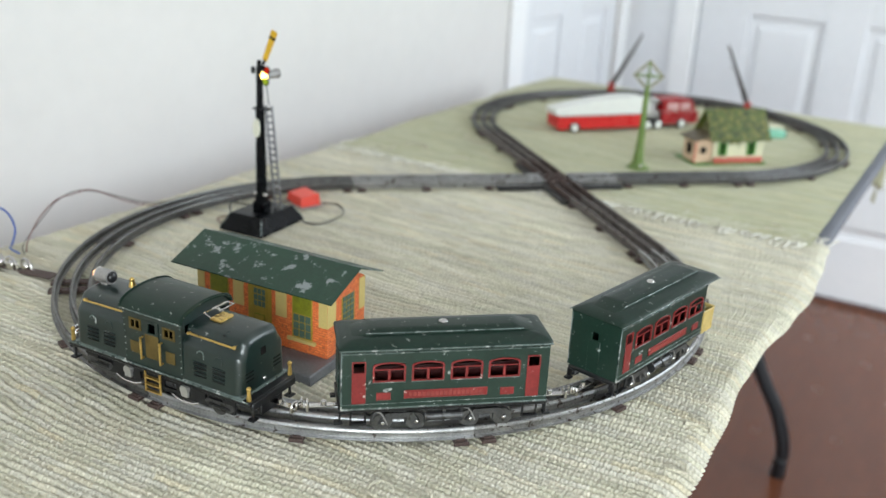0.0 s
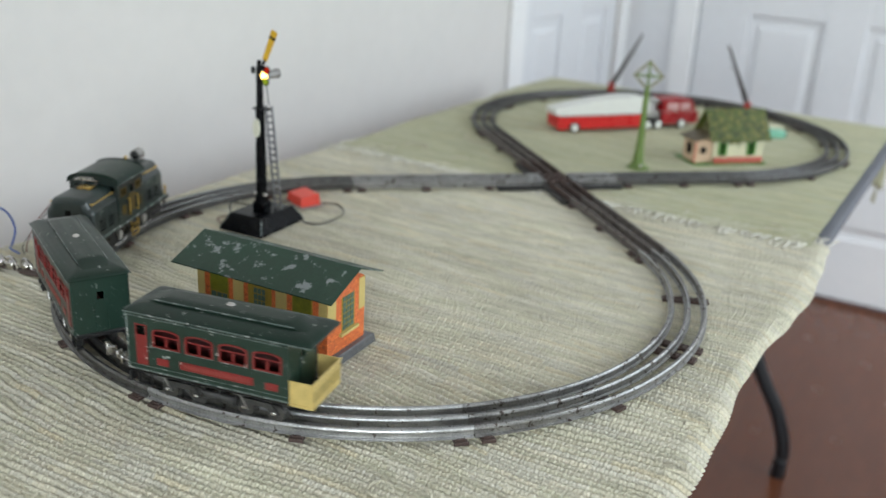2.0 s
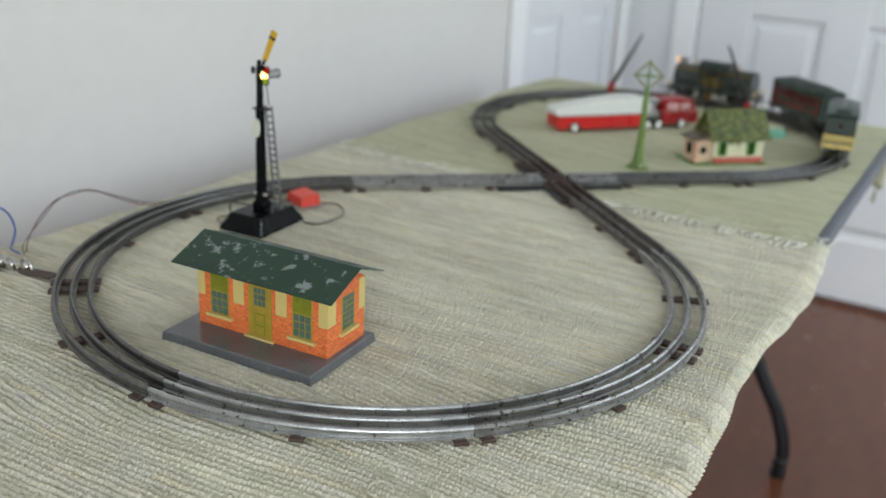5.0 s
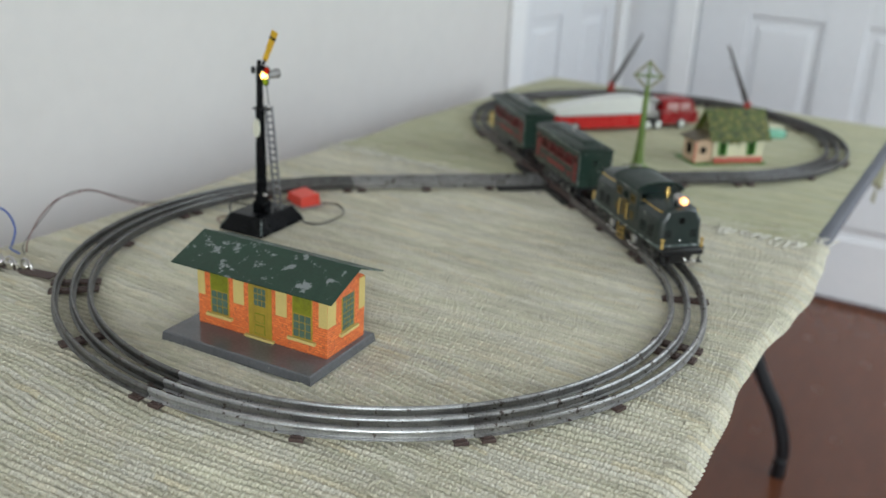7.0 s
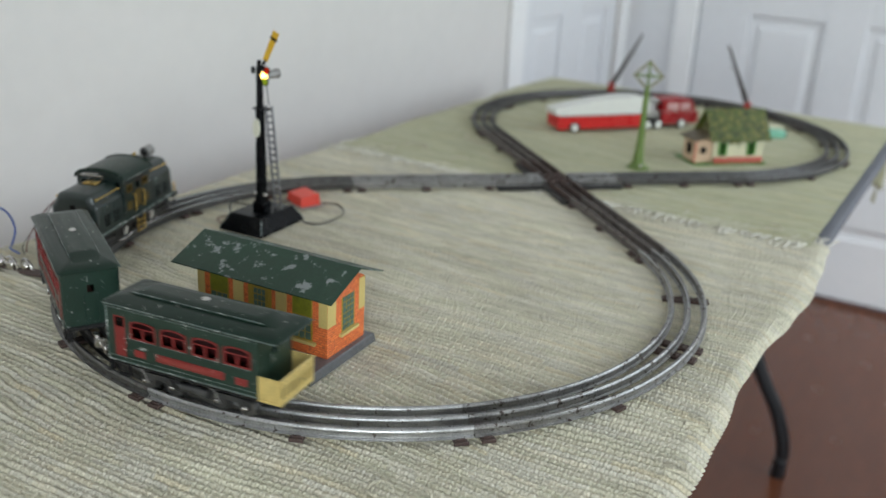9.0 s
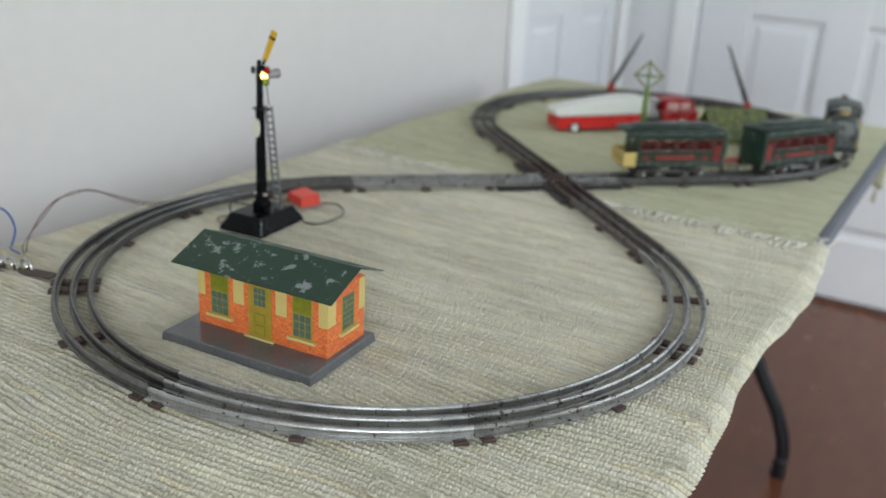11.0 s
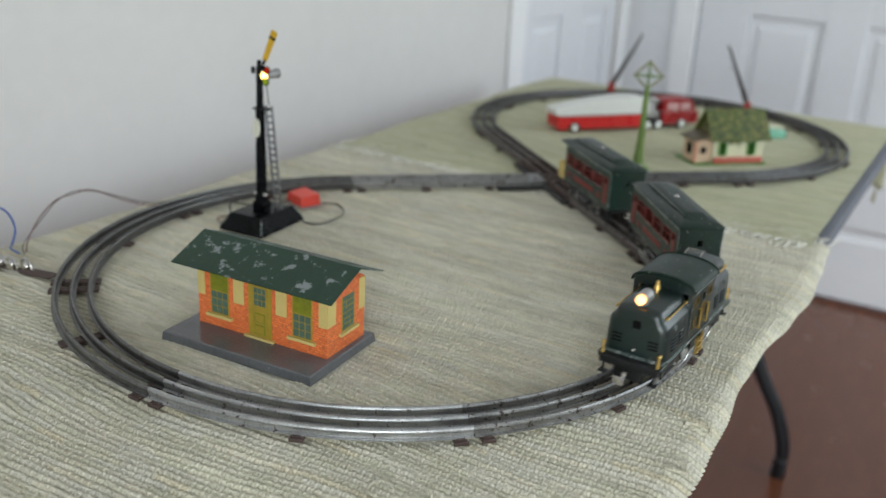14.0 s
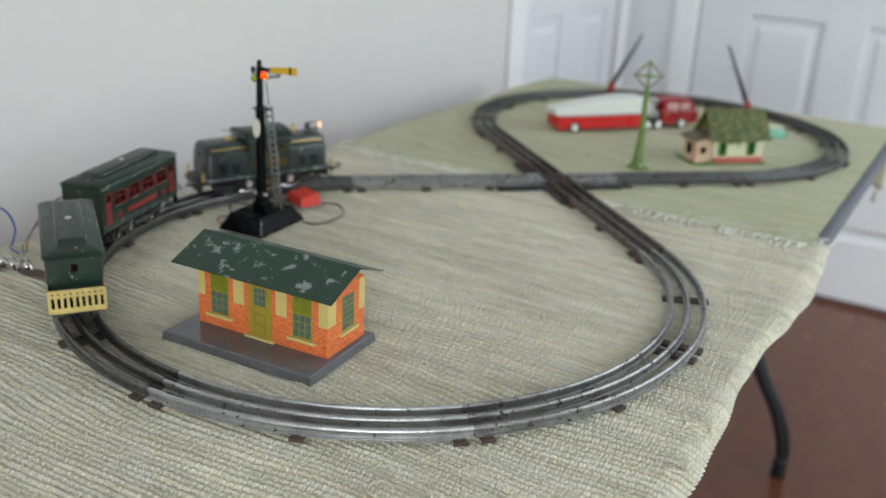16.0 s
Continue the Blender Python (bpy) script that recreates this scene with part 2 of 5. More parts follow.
def panel_door(name, width, m, label):
    """Six-panel door: local x across, z up, front towards -y."""
    d = thing(name, label, "door", kind="structure", m=m)
    t = 0.035
    st = 0.148 if width > 0.8 else 0.075
    mid = 0.115 if width > 0.8 else 0.135
    pw = (width - 2 * st - mid) / 2
    cols = [(st, st + pw), (st + pw + mid, width - st)]
    rows = [(0.20, 0.822), (0.98, 1.62), (1.72, 1.92)]
    bm = B()
    box(bm, (0, 0.012, 0.006), (width, t, DOOR_H - 0.004))
    xs = [0, cols[0][0], cols[0][1], cols[1][0], cols[1][1], width]
    for a, b in ((xs[0], xs[1]), (xs[2], xs[3]), (xs[4], xs[5])):
        box(bm, (a, 0, 0.006), (b, 0.013, DOOR_H - 0.004), 0.003)
    zs = [0.006, 0.20, 0.822, 0.98, 1.62, 1.72, 1.92, DOOR_H - 0.004]
    for a, b in ((zs[0], zs[1]), (zs[2], zs[3]), (zs[4], zs[5]), (zs[6], zs[7])):
        for c in cols:
            box(bm, (c[0] - 0.002, 0.0005, a), (c[1] + 0.002, 0.013, b), 0.003)
    part("door_leaf", bm, M_TRIM, d, smooth=False)
    for c in cols:
        for r in rows:
            p = B()
            g = 0.022
            x0, x1, z0, z1 = c[0] + g, c[1] - g, r[0] + g, r[1] - g
            k = 0.018
            lo = [(x0, 0.0125, z0), (x1, 0.0125, z0), (x1, 0.0125, z1), (x0, 0.0125, z1)]
            hi = [(x0 + k, 0.004, z0 + k), (x1 - k, 0.004, z0 + k), (x1 - k, 0.004, z1 - k), (x0 + k, 0.004, z1 - k)]
            lo, hi = [p.verts.new(v) for v in lo], [p.verts.new(v) for v in hi]
            p.faces.new(hi)
            p.faces.new(lo[::-1])
            for i in range(4):
                p.faces.new((lo[i], lo[(i + 1) % 4], hi[(i + 1) % 4], hi[i]))
            part("door_panel", p, M_TRIM, d, smooth=False)
    return d


# the door in the end wall faces -y; the one beside the table faces +x
panel_door("door_1", D2[1] - D2[0] - 0.008, pose(D2[0] + 0.004, WY + 0.006, 0), "closed white six-panel door at the end of the room")
panel_door("door_2", D1[1] - D1[0] - 0.008, pose(WX - 0.006, D1[0] + 0.004, 0, 0, 0, 90), "closed white six-panel door beside the table")


def casing(name, m, width, side=0.05, left_w=None, right_w=None):
    bm = B()
    lw, rw = left_w or side, right_w or side
    box(bm, (-lw, -0.014, 0), (0.002, 0.0, DOOR_H + side), 0.004)
    box(bm, (width - 0.002, -0.014, 0), (width + rw, 0.0, DOOR_H + side), 0.004)
    box(bm, (0.002, -0.013, DOOR_H - 0.002), (width - 0.002, -0.0005, DOOR_H + side), 0.004)
    ob = structure(name, bm, M_CASING, "white painted door casing")
    ob.matrix_world = m
    return ob


casing("trim_door_end", pose(D2[0], WY - 0.0005, 0), D2[1] - D2[0], 0.07)
casing("trim_door_side", pose(WX + 0.0005, D1[0], 0, 0, 0, 90), D1[1] - D1[0], 0.05, left_w=0.074)

bb = B()
box(bb, (WX + 0.001, BY, 0), (WX + 0.013, D1[0] - 0.076, 0.09), 0.003)
box(bb, (D2[1] + 0.072, WY - 0.013, 0), (EX, WY - 0.001, 0.09), 0.003)
structure("baseboard", bb, M_TRIM, "white painted baseboard")
M_SILL = material("brown_threshold", (0.11, 0.04, 0.02), 0.5, vary=0.3, scale=20)
structure("threshold", box(B(), (D2[0] - 0.07, WY - 0.028, -0.003), (EX, WY - 0.0145, 0.010), 0.003), M_SILL, "brown wooden shoe moulding at the floor")

# floor boards
def floor_boards():
    wid = 0.083
    n = 0
    shared = {}
    x = -0.45
    rng = random.Random(4)
    while x < EX - 0.085:
        y = -0.9 + rng.uniform(0, 0.5)
        while y < WY - 0.03:
            ln = rng.choice((0.45, 0.6, 0.8))
            y1 = min(y + ln, WY - 0.03)
            key = round(y1 - y, 3)
            if key not in shared:
                shared[key] = finish(box(B(), (0, 0, -0.004), (wid - 0.0003, key - 0.0003, 0.0)), "plank", M_FLOOR)
            ob = new("plank", shared[key])
            ob.location = (x, y, 0.0)
            ob.parent = floor
            y = y1
            n += 1
        x += wid
    return n


# ---- the table ----
TX, TY0, TY1 = 0.378, -1.16, 0.668


def build_table():
    t = thing("folding_table", "grey plastic folding table with black steel legs", "table")
    bm = B()
    box(bm, (-TX + 0.003, TY0, TOP - 0.024), (TX - 0.0105, TY1, TOP - 0.0065), 0.004, seg=3)
    part("tabletop", bm, M_TABLE, t, "grey moulded plastic top")
    for s in (-1, 1):
        part("side_rail", box(B(), (s * 0.335 - 0.012, TY0 + 0.06, TOP - 0.05), (s * 0.335 + 0.012, TY1 - 0.06, TOP - 0.0242), 0.003), M_LEG, t, "black steel rail")
        part("corner_bracket", box(B(), (s * 0.355 - 0.010, -0.095, TOP - 0.050), (s * 0.355 + 0.008, -0.055, TOP - 0.0242), 0.004), M_LEG, t)
        for y in (0.56, -1.05):
            pts = [(s * 0.10, y, TOP - 0.05), (s * 0.125, y, 0.52), (s * 0.16, y, 0.36), (s * 0.195, y, 0.268), (s * 0.229, y, 0.2),
                   (s * 0.262, y, 0.144), (s * 0.286, y, 0.072), (s * 0.287, y, 0.014)]
            leg = part("leg", pipe(B(), pts, 0.0145, 14), M_LEG, t, "bent black tubular leg")
            part("foot_cap", rod(B(), (s * 0.287, y, 0.0005), (s * 0.287, y, 0.022), 0.0155, seg=16), M_LEG, leg, "black plastic foot cap")
    for y in (0.56, -1.05):
        part("cross_bar", rod(B(), (-0.32, y, TOP - 0.056), (0.32, y, TOP - 0.056), 0.012, seg=12), M_LEG, t)
    return t


build_table()


def rug(name, mat, y0, y1, label, x0, x1, rib, depth, seed, nx, lift, fringe_y):
    """A woven rag cloth: ridges across it, knotted cords in them, wavy edges, and a hanging edge at the long sides."""
    r = thing(name, label, "table runner")
    rng = np.random.RandomState(seed)
    ny = int((y1 - y0) / rib * 6)
    Y = np.linspace(y0, y1, ny)
    X = np.linspace(x0, x1, nx)
    gx, gy = np.meshgrid(X, Y)
    ph = np.zeros_like(gx)
    for k in range(9):
        fx, fy, a, p = rng.uniform(2, 22), rng.uniform(2, 26), rng.uniform(0.3, 1.0), rng.uniform(0, 6.28)
        ph += a * np.sin(gx * fx + gy * fy * (1 if k % 2 else -1) + p)
    # the cloth is pulled together here and there, so that its rows wander
    pull = np.zeros_like(gx)
    for k in range(14):
        cx, cy, wide, a = rng.uniform(x0, x1), rng.uniform(y0, y1), rng.uniform(0.03, 0.085), rng.uniform(-1.5, 1.5)
        pull += a * np.exp(-((gx - cx) / wide) ** 2 - ((gy - cy) / (wide * 0.6)) ** 2)
    jit = 0.08 * np.sin(gx * 61 + 3 * ph) + 0.05 * np.sin(gx * 190 + gy * 60)
    rows = gy / rib + 0.55 * ph + pull + jit
    idx = np.floor(rows)
    rid = np.abs(np.sin(np.pi * rows))
    hsh = np.modf(np.abs(np.sin(idx * 12.9898) * 43758.5453))[0]
    amp = 0.5 + 0.5 * np.sin(idx * 7.7 + gx * 30)
    cord = 0.0052 + 0.0018 * hsh
    knots = np.abs(np.sin(np.pi * (gx / cord + hsh * 9 + 0.25 * ph)))
    z = depth * (rid ** 0.42) * (0.78 + 0.22 * amp) + depth * 0.22 * (knots ** 0.7 - 0.6) * rid ** 0.6
    z += 0.0012 * np.sin(gx * 9 + ph) * np.sin(gy * 7 + 1.3 * ph) + 0.0010 * pull
    z += rng.normal(0, min(depth * 0.03, 0.00012), gx.shape)
    # rags are joined end to end along a row, each with a tint of its own
    seg = np.floor(gx / (0.022 + 0.05 * hsh) + hsh * 17)
    strip = np.modf(np.abs(np.sin(idx * 3.17 + seg * 78.233) * 24634.6345))[0]
    # wavy long edges, a small loop at the end of each row, sinking over the edge of the table
    wav = -0.0015 + 0.0068 * np.sin((gy + 0.386) * 15.7) + 0.0012 * np.sin(gy * 61) + 0.0048 * rid ** 0.5
    edge = np.clip((np.abs(gx) - (TX - 0.014)) / 0.018, 0, 1)
    gx2 = gx + np.sign(gx) * edge * wav
    z -= 0.010 * edge ** 2 + edge ** 2 * np.maximum(z, 0) * 0.55
    base = TOP - 0.003 + lift
    nv = gx.size
    top = np.stack([gx2.ravel(), gy.ravel(), (base + z).ravel()], 1)
    i = np.arange(nv).reshape(ny, nx)
    F = np.stack([i[:-1, :-1], i[:-1, 1:], i[1:, 1:], i[1:, :-1]], -1).reshape(-1, 4)
    me = bpy.data.meshes.new("weave")
    me.from_pydata(top.tolist(), [], F.tolist())
    me.materials.append(mat)
    me.polygons.foreach_set("use_smooth", [True] * len(me.polygons))
    att = me.attributes.new("strip", "FLOAT", "POINT")
    att.data.foreach_set("value", strip.ravel().astype(np.float32))
    ob = new("weave", me)
    ob.parent = r
    # frayed fringe at the short edge
    f = B()
    rg = random.Random(seed)
    x = x0 + 0.005
    while x < x1 - 0.005:
        ln = rg.uniform(0.008, 0.030)
        yy = fringe_y
        sgn = 1 if fringe_y == y1 else -1
        bx = x + rg.uniform(-0.008, 0.008)
        zf = base + 0.0018
        zb = base + rg.uniform(0.0005, 0.003)
        pipe(f, [(x, yy - sgn * 0.004, zf), ((x + bx) / 2 + rg.uniform(-.003, .003), yy + sgn * ln * 0.5, zf + 0.001), (bx, yy + sgn * ln, zb)], rg.uniform(0.0008, 0.0019), 4)
        x += rg.uniform(0.0018, 0.0075)
    part("fringe", f, M_FRINGE, r, "frayed pale fringe")
    return r


rug("woven_table_runner", M_CLOTH_NEAR, TY0 - 0.01, -0.105, "cream woven rag runner with a frayed end on the table", -TX - 0.004, TX + 0.001, 0.0064, 0.0050, 3, 560, -0.0013, -0.105)
rug("woven_table_runner", M_CLOTH_FAR, -0.13, TY1 + 0.008, "pale green woven rag runner on the table", -TX - 0.002, TX - 0.023, 0.0062, 0.0018, 8, 150, 0.0022, -0.13)

# ---- the track: a figure of eight ----
RN, RF, DIST = 0.310, 0.305, 0.84
YN = -0.5233
YF = YN + DIST
YX = YN + DIST * RN / (RN + RF)
ALPHA = math.acos((RN + RF) / DIST)
LF = math.sqrt((YF - YX) ** 2 - RF ** 2)
LN = math.sqrt((YX - YN) ** 2 - RN ** 2)
AF, AN = (2 * math.pi - 2 * ALPHA) * RF, (2 * math.pi - 2 * ALPHA) * RN
LAP = 2 * LF + AF + 2 * LN + AN
GAUGE = 0.0159
BED = TOP + 0.0015
RAIL_Z = BED + 0.011


def on_track(s):
    """Place and heading on the middle rail, s metres past the crossing, in the way the train runs."""
    s %= LAP
    cx, sy = math.cos(ALPHA), math.sin(ALPHA)
    if s < LF:
        return cx * s, YX + sy * s, ALPHA
    s -= LF
    if s < AF:
        a = -math.pi / 2 + ALPHA + s / RF
        return RF * math.cos(a), YF + RF * math.sin(a), a + math.pi / 2
    s -= AF
    if s < LF + LN:
        k = s - LF
        return cx * k, YX - sy * k, -ALPHA
    s -= LF + LN
    if s < AN:
        a = math.pi / 2 - ALPHA - s / RN
        return RN * math.cos(a), YN + RN * math.sin(a), a - math.pi / 2
    k = s - AN - LN
    return cx * k, YX + sy * k, ALPHA


RAIL_PROFILE = [(-0.0031, 0.0022), (0.0031, 0.0022), (0.0031, 0.0029), (0.0010, 0.0037), (0.0010, 0.0064), (0.0018, 0.0074), (0.0021, 0.0087),
                (0.0018, 0.0101), (0.0008, 0.0110), (-0.0008, 0.0110), (-0.0018, 0.0101), (-0.0021, 0.0087), (-0.0018, 0.0074), (-0.0010, 0.0064),
                (-0.0010, 0.0037), (-0.0031, 0.0029)]


def rail(length, bend, off, n):
    """One rail of a section from the origin along +x; bend is the signed curvature (left is +)."""
    bm = B()
    rings = []
    for i in range(n + 1):
        s = length * i / n
        if bend:
            a = s * bend
            x, y = math.sin(a) / bend, (1 - math.cos(a)) / bend
        else:
            a, x, y = 0, s, 0
        nx, ny = -math.sin(a), math.cos(a)
        rings.append([bm.verts.new((x + nx * (off + p), y + ny * (off + p), 0.0012 + q)) for p, q in RAIL_PROFILE])
    k = len(RAIL_PROFILE)
    for P, Q in zip(rings, rings[1:]):
        for j in range(k):
            bm.faces.new((P[j], P[(j + 1) % k], Q[(j + 1) % k], Q[j]))
    bm.faces.new(rings[0])
    bm.faces.new(rings[-1][::-1])
    return bm


def tie_mesh():
    bm = B()
    box(bm, (-0.0052, -0.0228, 0.0), (0.0052, 0.0228, 0.0034), 0.0007)
    for s in (-1, 1):
        box(bm, (-0.0055, s * 0.0226 - 0.0008, 0.0001), (0.0055, s * 0.0226 + 0.0008, 0.0034), 0.0004)
    for y in (-GAUGE, 0, GAUGE):
        for sx in (-1, 1):
            box(bm, (-0.0034, y + sx * 0.0042 - 0.0009, 0.0028), (0.0034, y + sx * 0.0042 + 0.0009, 0.0046), 0.0003)
    box(bm, (-0.0056, -0.0052, 0.0022), (0.0056, 0.0052, 0.0034), 0.0003)
    return bm


TIE_ME = finish(tie_mesh(), "tie", M_TIE, True)


def section(length, bend, label, mat=M_RAIL):
    t = thing("track_section", label, "toy track", "figure-eight track")
    n = 16 if bend else 1
    gap = 0.0004
    for off in (-GAUGE, 0.0, GAUGE):
        part("rail", rail(length - gap, bend, off, n), mat, t)
    for f in (0.010 / length, 0.5, 1 - 0.010 / length):
        s = length * f
        a = s * bend
        x, y = (math.sin(a) / bend, (1 - math.cos(a)) / bend) if bend else (s, 0)
        o = new("tie", TIE_ME)
        o.parent = t
        o.matrix_basis = pose(x, y, 0, 0, 0, math.degrees(a))
    return t


def track_pose(s):
    x, y, a = on_track(s)
    return pose(x, y, BED, 0, 0, math.degrees(a))


CROSS = 0.092
curve_far = section(AF / 6, 1 / RF, "curved dull dark three-rail tinplate track section on the runner", M_RAIL_DARK)
curve_near = section(AN / 6, -1 / RN, "curved tarnished grey three-rail track section on the runner", M_RAIL_MID)
curve_front = section(AN / 6, -1 / RN, "curved three-rail tinplate track section, window sheen in its brighter rail colour")
straight_f = section(LF - CROSS, 0.0, "straight dark grey three-rail track section beside the crossing", M_RAIL_DARK)
straight_n = section(LN - CROSS, 0.0, "straight grey three-rail tinplate track section beside the crossing", M_RAIL_MID)
rusty_f = section(LF - CROSS, 0.0, "straight rusty dark three-rail track section beside the crossing", M_RAIL_RUST)
rusty_n = section(LN - CROSS, 0.0, "straight rusty dark three-rail track section beside the crossing", M_RAIL_RUST)
curve_far.matrix_world = track_pose(LF)
curve_near.matrix_world = track_pose(2 * LF + AF + LN)
straight_f.matrix_world = track_pose(CROSS)
straight_n.matrix_world = track_pose(2 * LF + AF + LN + AN)
rusty_f.matrix_world = track_pose(LF + AF)
rusty_n.matrix_world = track_pose(LF * 2 + AF + CROSS)
for i in range(1, 6):
    copy_thing(curve_far, track_pose(LF + i * AF / 6))
    if i == 1:
        copy_thing(curve_near, track_pose(2 * LF + AF + LN + i * AN / 6))
curve_shaded = section(AN / 6, -1 / RN, "curved three-rail track section on the runner, coloured darker for weaker window light", M_RAIL_SHADED)
curve_shaded.matrix_world = track_pose(2 * LF + AF + LN + 3 * AN / 6)
for i in (4, 5):
    copy_thing(curve_shaded, track_pose(2 * LF + AF + LN + i * AN / 6))
curve_front.matrix_world = track_pose(2 * LF + AF + LN + 2 * AN / 6)


def crossing():
    c = thing("track_crossing", "black steel ninety-degree toy track crossing", "toy track", "figure-eight track")
    c.matrix_world = pose(0, YX, BED)
    for sgn in (1, -1):
        m = pose(0, 0, 0, 0, 0, math.degrees(ALPHA) * sgn)
        bm = B()
        box(bm, (-CROSS, -0.0285, 0.0), (CROSS, 0.0285, 0.0042), 0.0012, m @ pose(0, 0, 0.0 if sgn > 0 else 0.0004))
        part("base_strip", bm, M_CROSS, c)
        for off in (-GAUGE, 0, GAUGE):
            for a, b in ((-CROSS, -0.0205), (-0.0115, -0.0045), (0.0045, 0.0115), (0.0205, CROSS)):
                r = rail(b - a, 0.0, off, 1)
                bmesh.ops.transform(r, matrix=m @ pose(a, 0, 0), verts=r.verts)
                part("rail", r, M_RAIL_MID if sgn > 0 and abs(a + b) > 0.05 else M_TIE, c)
    return c


crossing()

# ---- the train ----
M_GREEN = material("dark_green_enamel", (0.0050, 0.0150, 0.0128), 0.32, spec=0.75, vary=0.35, scale=40, spots=(0.34, 0.35, 0.33), spot_amount=0.065, spot_scale=150, bump=0.06, bump_scale=140)
M_GREEN_ROOF = material("worn_dark_green_roof_enamel", (0.0080, 0.0215, 0.0145), 0.34, spec=0.3, vary=0.25, scale=40, spots=(0.30, 0.31, 0.29), spot_amount=0.085, spot_scale=190, bump=0.06, bump_scale=140)
M_BODY = material("green_coach_enamel", (0.0080, 0.0270, 0.0180), 0.36, spec=0.6, vary=0.3, scale=40, spots=(0.40, 0.42, 0.40), spot_amount=0.092, spot_scale=170, bump=0.06, bump_scale=140)
# Edge strips: chipped wear and the highlight edges catch, both in this pale colour.
M_EDGE = material("worn_edge_highlight", (0.13, 0.165, 0.155), 0.30, metal=0.4, vary=0.4, scale=120, spots=(0.55, 0.56, 0.55), spot_amount=0.16, spot_scale=160)
M_BLACK = material("black_japanned_steel", (0.012, 0.012, 0.013), 0.36, metal=0.2, vary=0.3, scale=80, spots=(0.09, 0.085, 0.08), spot_amount=0.05, spot_scale=180)
M_DARK = material("dark_interior", (0.008, 0.007, 0.007), 0.9, spec=0.05)
M_STEEL = material("dull_dark_steel", (0.11, 0.11, 0.112), 0.36, metal=0.8, vary=0.35, scale=90, spots=(0.05, 0.045, 0.04), spot_amount=0.14, spot_scale=140)
M_TRED = material("faded_red_tin", (0.20, 0.020, 0.019), 0.36, vary=0.3, scale=70, spots=(0.50, 0.40, 0.36), spot_amount=0.10, spot_scale=220)
M_INNER = material("dark_red_lining", (0.085, 0.013, 0.014), 0.6, vary=0.3, scale=60)
M_BRASS = material("aged_brass", (0.62, 0.42, 0.13), 0.30, metal=0.85, vary=0.3, scale=120, spots=(0.20, 0.13, 0.05), spot_amount=0.1, spot_scale=200)
M_BRASS_PAINT = material("dull_gold_tin", (0.125, 0.085, 0.024), 0.36, metal=0.4, vary=0.3, scale=120, spots=(0.16, 0.10, 0.03), spot_amount=0.1, spot_scale=200)
M_RAILING = material("yellow_gold_railing", (0.62, 0.47, 0.17), 0.38, metal=0.25, vary=0.25, scale=120, spots=(0.30, 0.20, 0.08), spot_amount=0.08, spot_scale=220)
M_LETTER = material("rubbed_gold_lettering", (0.25, 0.045, 0.036), 0.45, vary=0.4, scale=150)
M_SILVER = material("nickel_plate", (0.62, 0.60, 0.58), 0.22, metal=1.0, vary=0.2, scale=100, spots=(0.25, 0.22, 0.2), spot_amount=0.08, spot_scale=200)
M_NICKEL = material("bright_nickel_plate", (0.62, 0.61, 0.60), 0.42, metal=0.85, vary=0.12, scale=100)
M_GREYTIN = material("grey_worn_tin", (0.36, 0.35, 0.34), 0.42, metal=0.7, vary=0.25, scale=100)
M_LENS_HOT = material("lit_headlight_lens", (1.0, 0.75, 0.45), 0.3, vary=0.02, emit=(1.0, 0.40, 0.11), emit_strength=3.2)


M_WHEEL = material("worn_dark_wheel", (0.13, 0.128, 0.125), 0.38, metal=0.8, vary=0.35, scale=90)


def panel(bm, u0, u1, v0, v1, holes, place):
    """A sheet with rectangular holes: cells of boxes; place(u, v, side) gives the point for side 0 or 1."""
    us = sorted({u0, u1, *[h[0] for h in holes], *[h[1] for h in holes]})
    vs = sorted({v0, v1, *[h[2] for h in holes], *[h[3] for h in holes]})
    inside = lambda u, v: any(h[0] < u < h[1] and h[2] < v < h[3] for h in holes)
    n, k = len(us), len(vs)
    V = {}
    def vert(i, j, s):
        if (i, j, s) not in V:
            V[i, j, s] = bm.verts.new(place(us[i], vs[j], s))
        return V[i, j, s]
    solid = {(i, j) for i in range(n - 1) for j in range(k - 1) if not inside((us[i] + us[i + 1]) / 2, (vs[j] + vs[j + 1]) / 2)}
    for i, j in solid:
        for s in (0, 1):
            f = [vert(i, j, s), vert(i + 1, j, s), vert(i + 1, j + 1, s), vert(i, j + 1, s)]
            bm.faces.new(f if s else f[::-1])
        for (a, b), nb in ((((i, j), (i + 1, j)), (i, j - 1)), (((i + 1, j), (i + 1, j + 1)), (i + 1, j)), (((i + 1, j + 1), (i, j + 1)), (i, j + 1)), (((i, j + 1), (i, j)), (i - 1, j))):
            if nb not in solid:
                bm.faces.new((vert(*a, 0), vert(*b, 0), vert(*b, 1), vert(*a, 1)))
    return bm


def ring(bm, outer, inner, place):
    """A flat frame between two outlines of equally many points, with thickness."""
    n = len(outer)
    O = [[bm.verts.new(place(u, v, s)) for u, v in outer] for s in (0, 1)]
    I = [[bm.verts.new(place(u, v, s)) for u, v in inner] for s in (0, 1)]
    for i in range(n):
        j = (i + 1) % n
        bm.faces.new((O[1][i], O[1][j], I[1][j], I[1][i]))
        bm.faces.new((O[0][j], O[0][i], I[0][i], I[0][j]))
        bm.faces.new((O[0][i], O[0][j], O[1][j], O[1][i]))
        bm.faces.new((I[0][j], I[0][i], I[1][i], I[1][j]))
    return bm


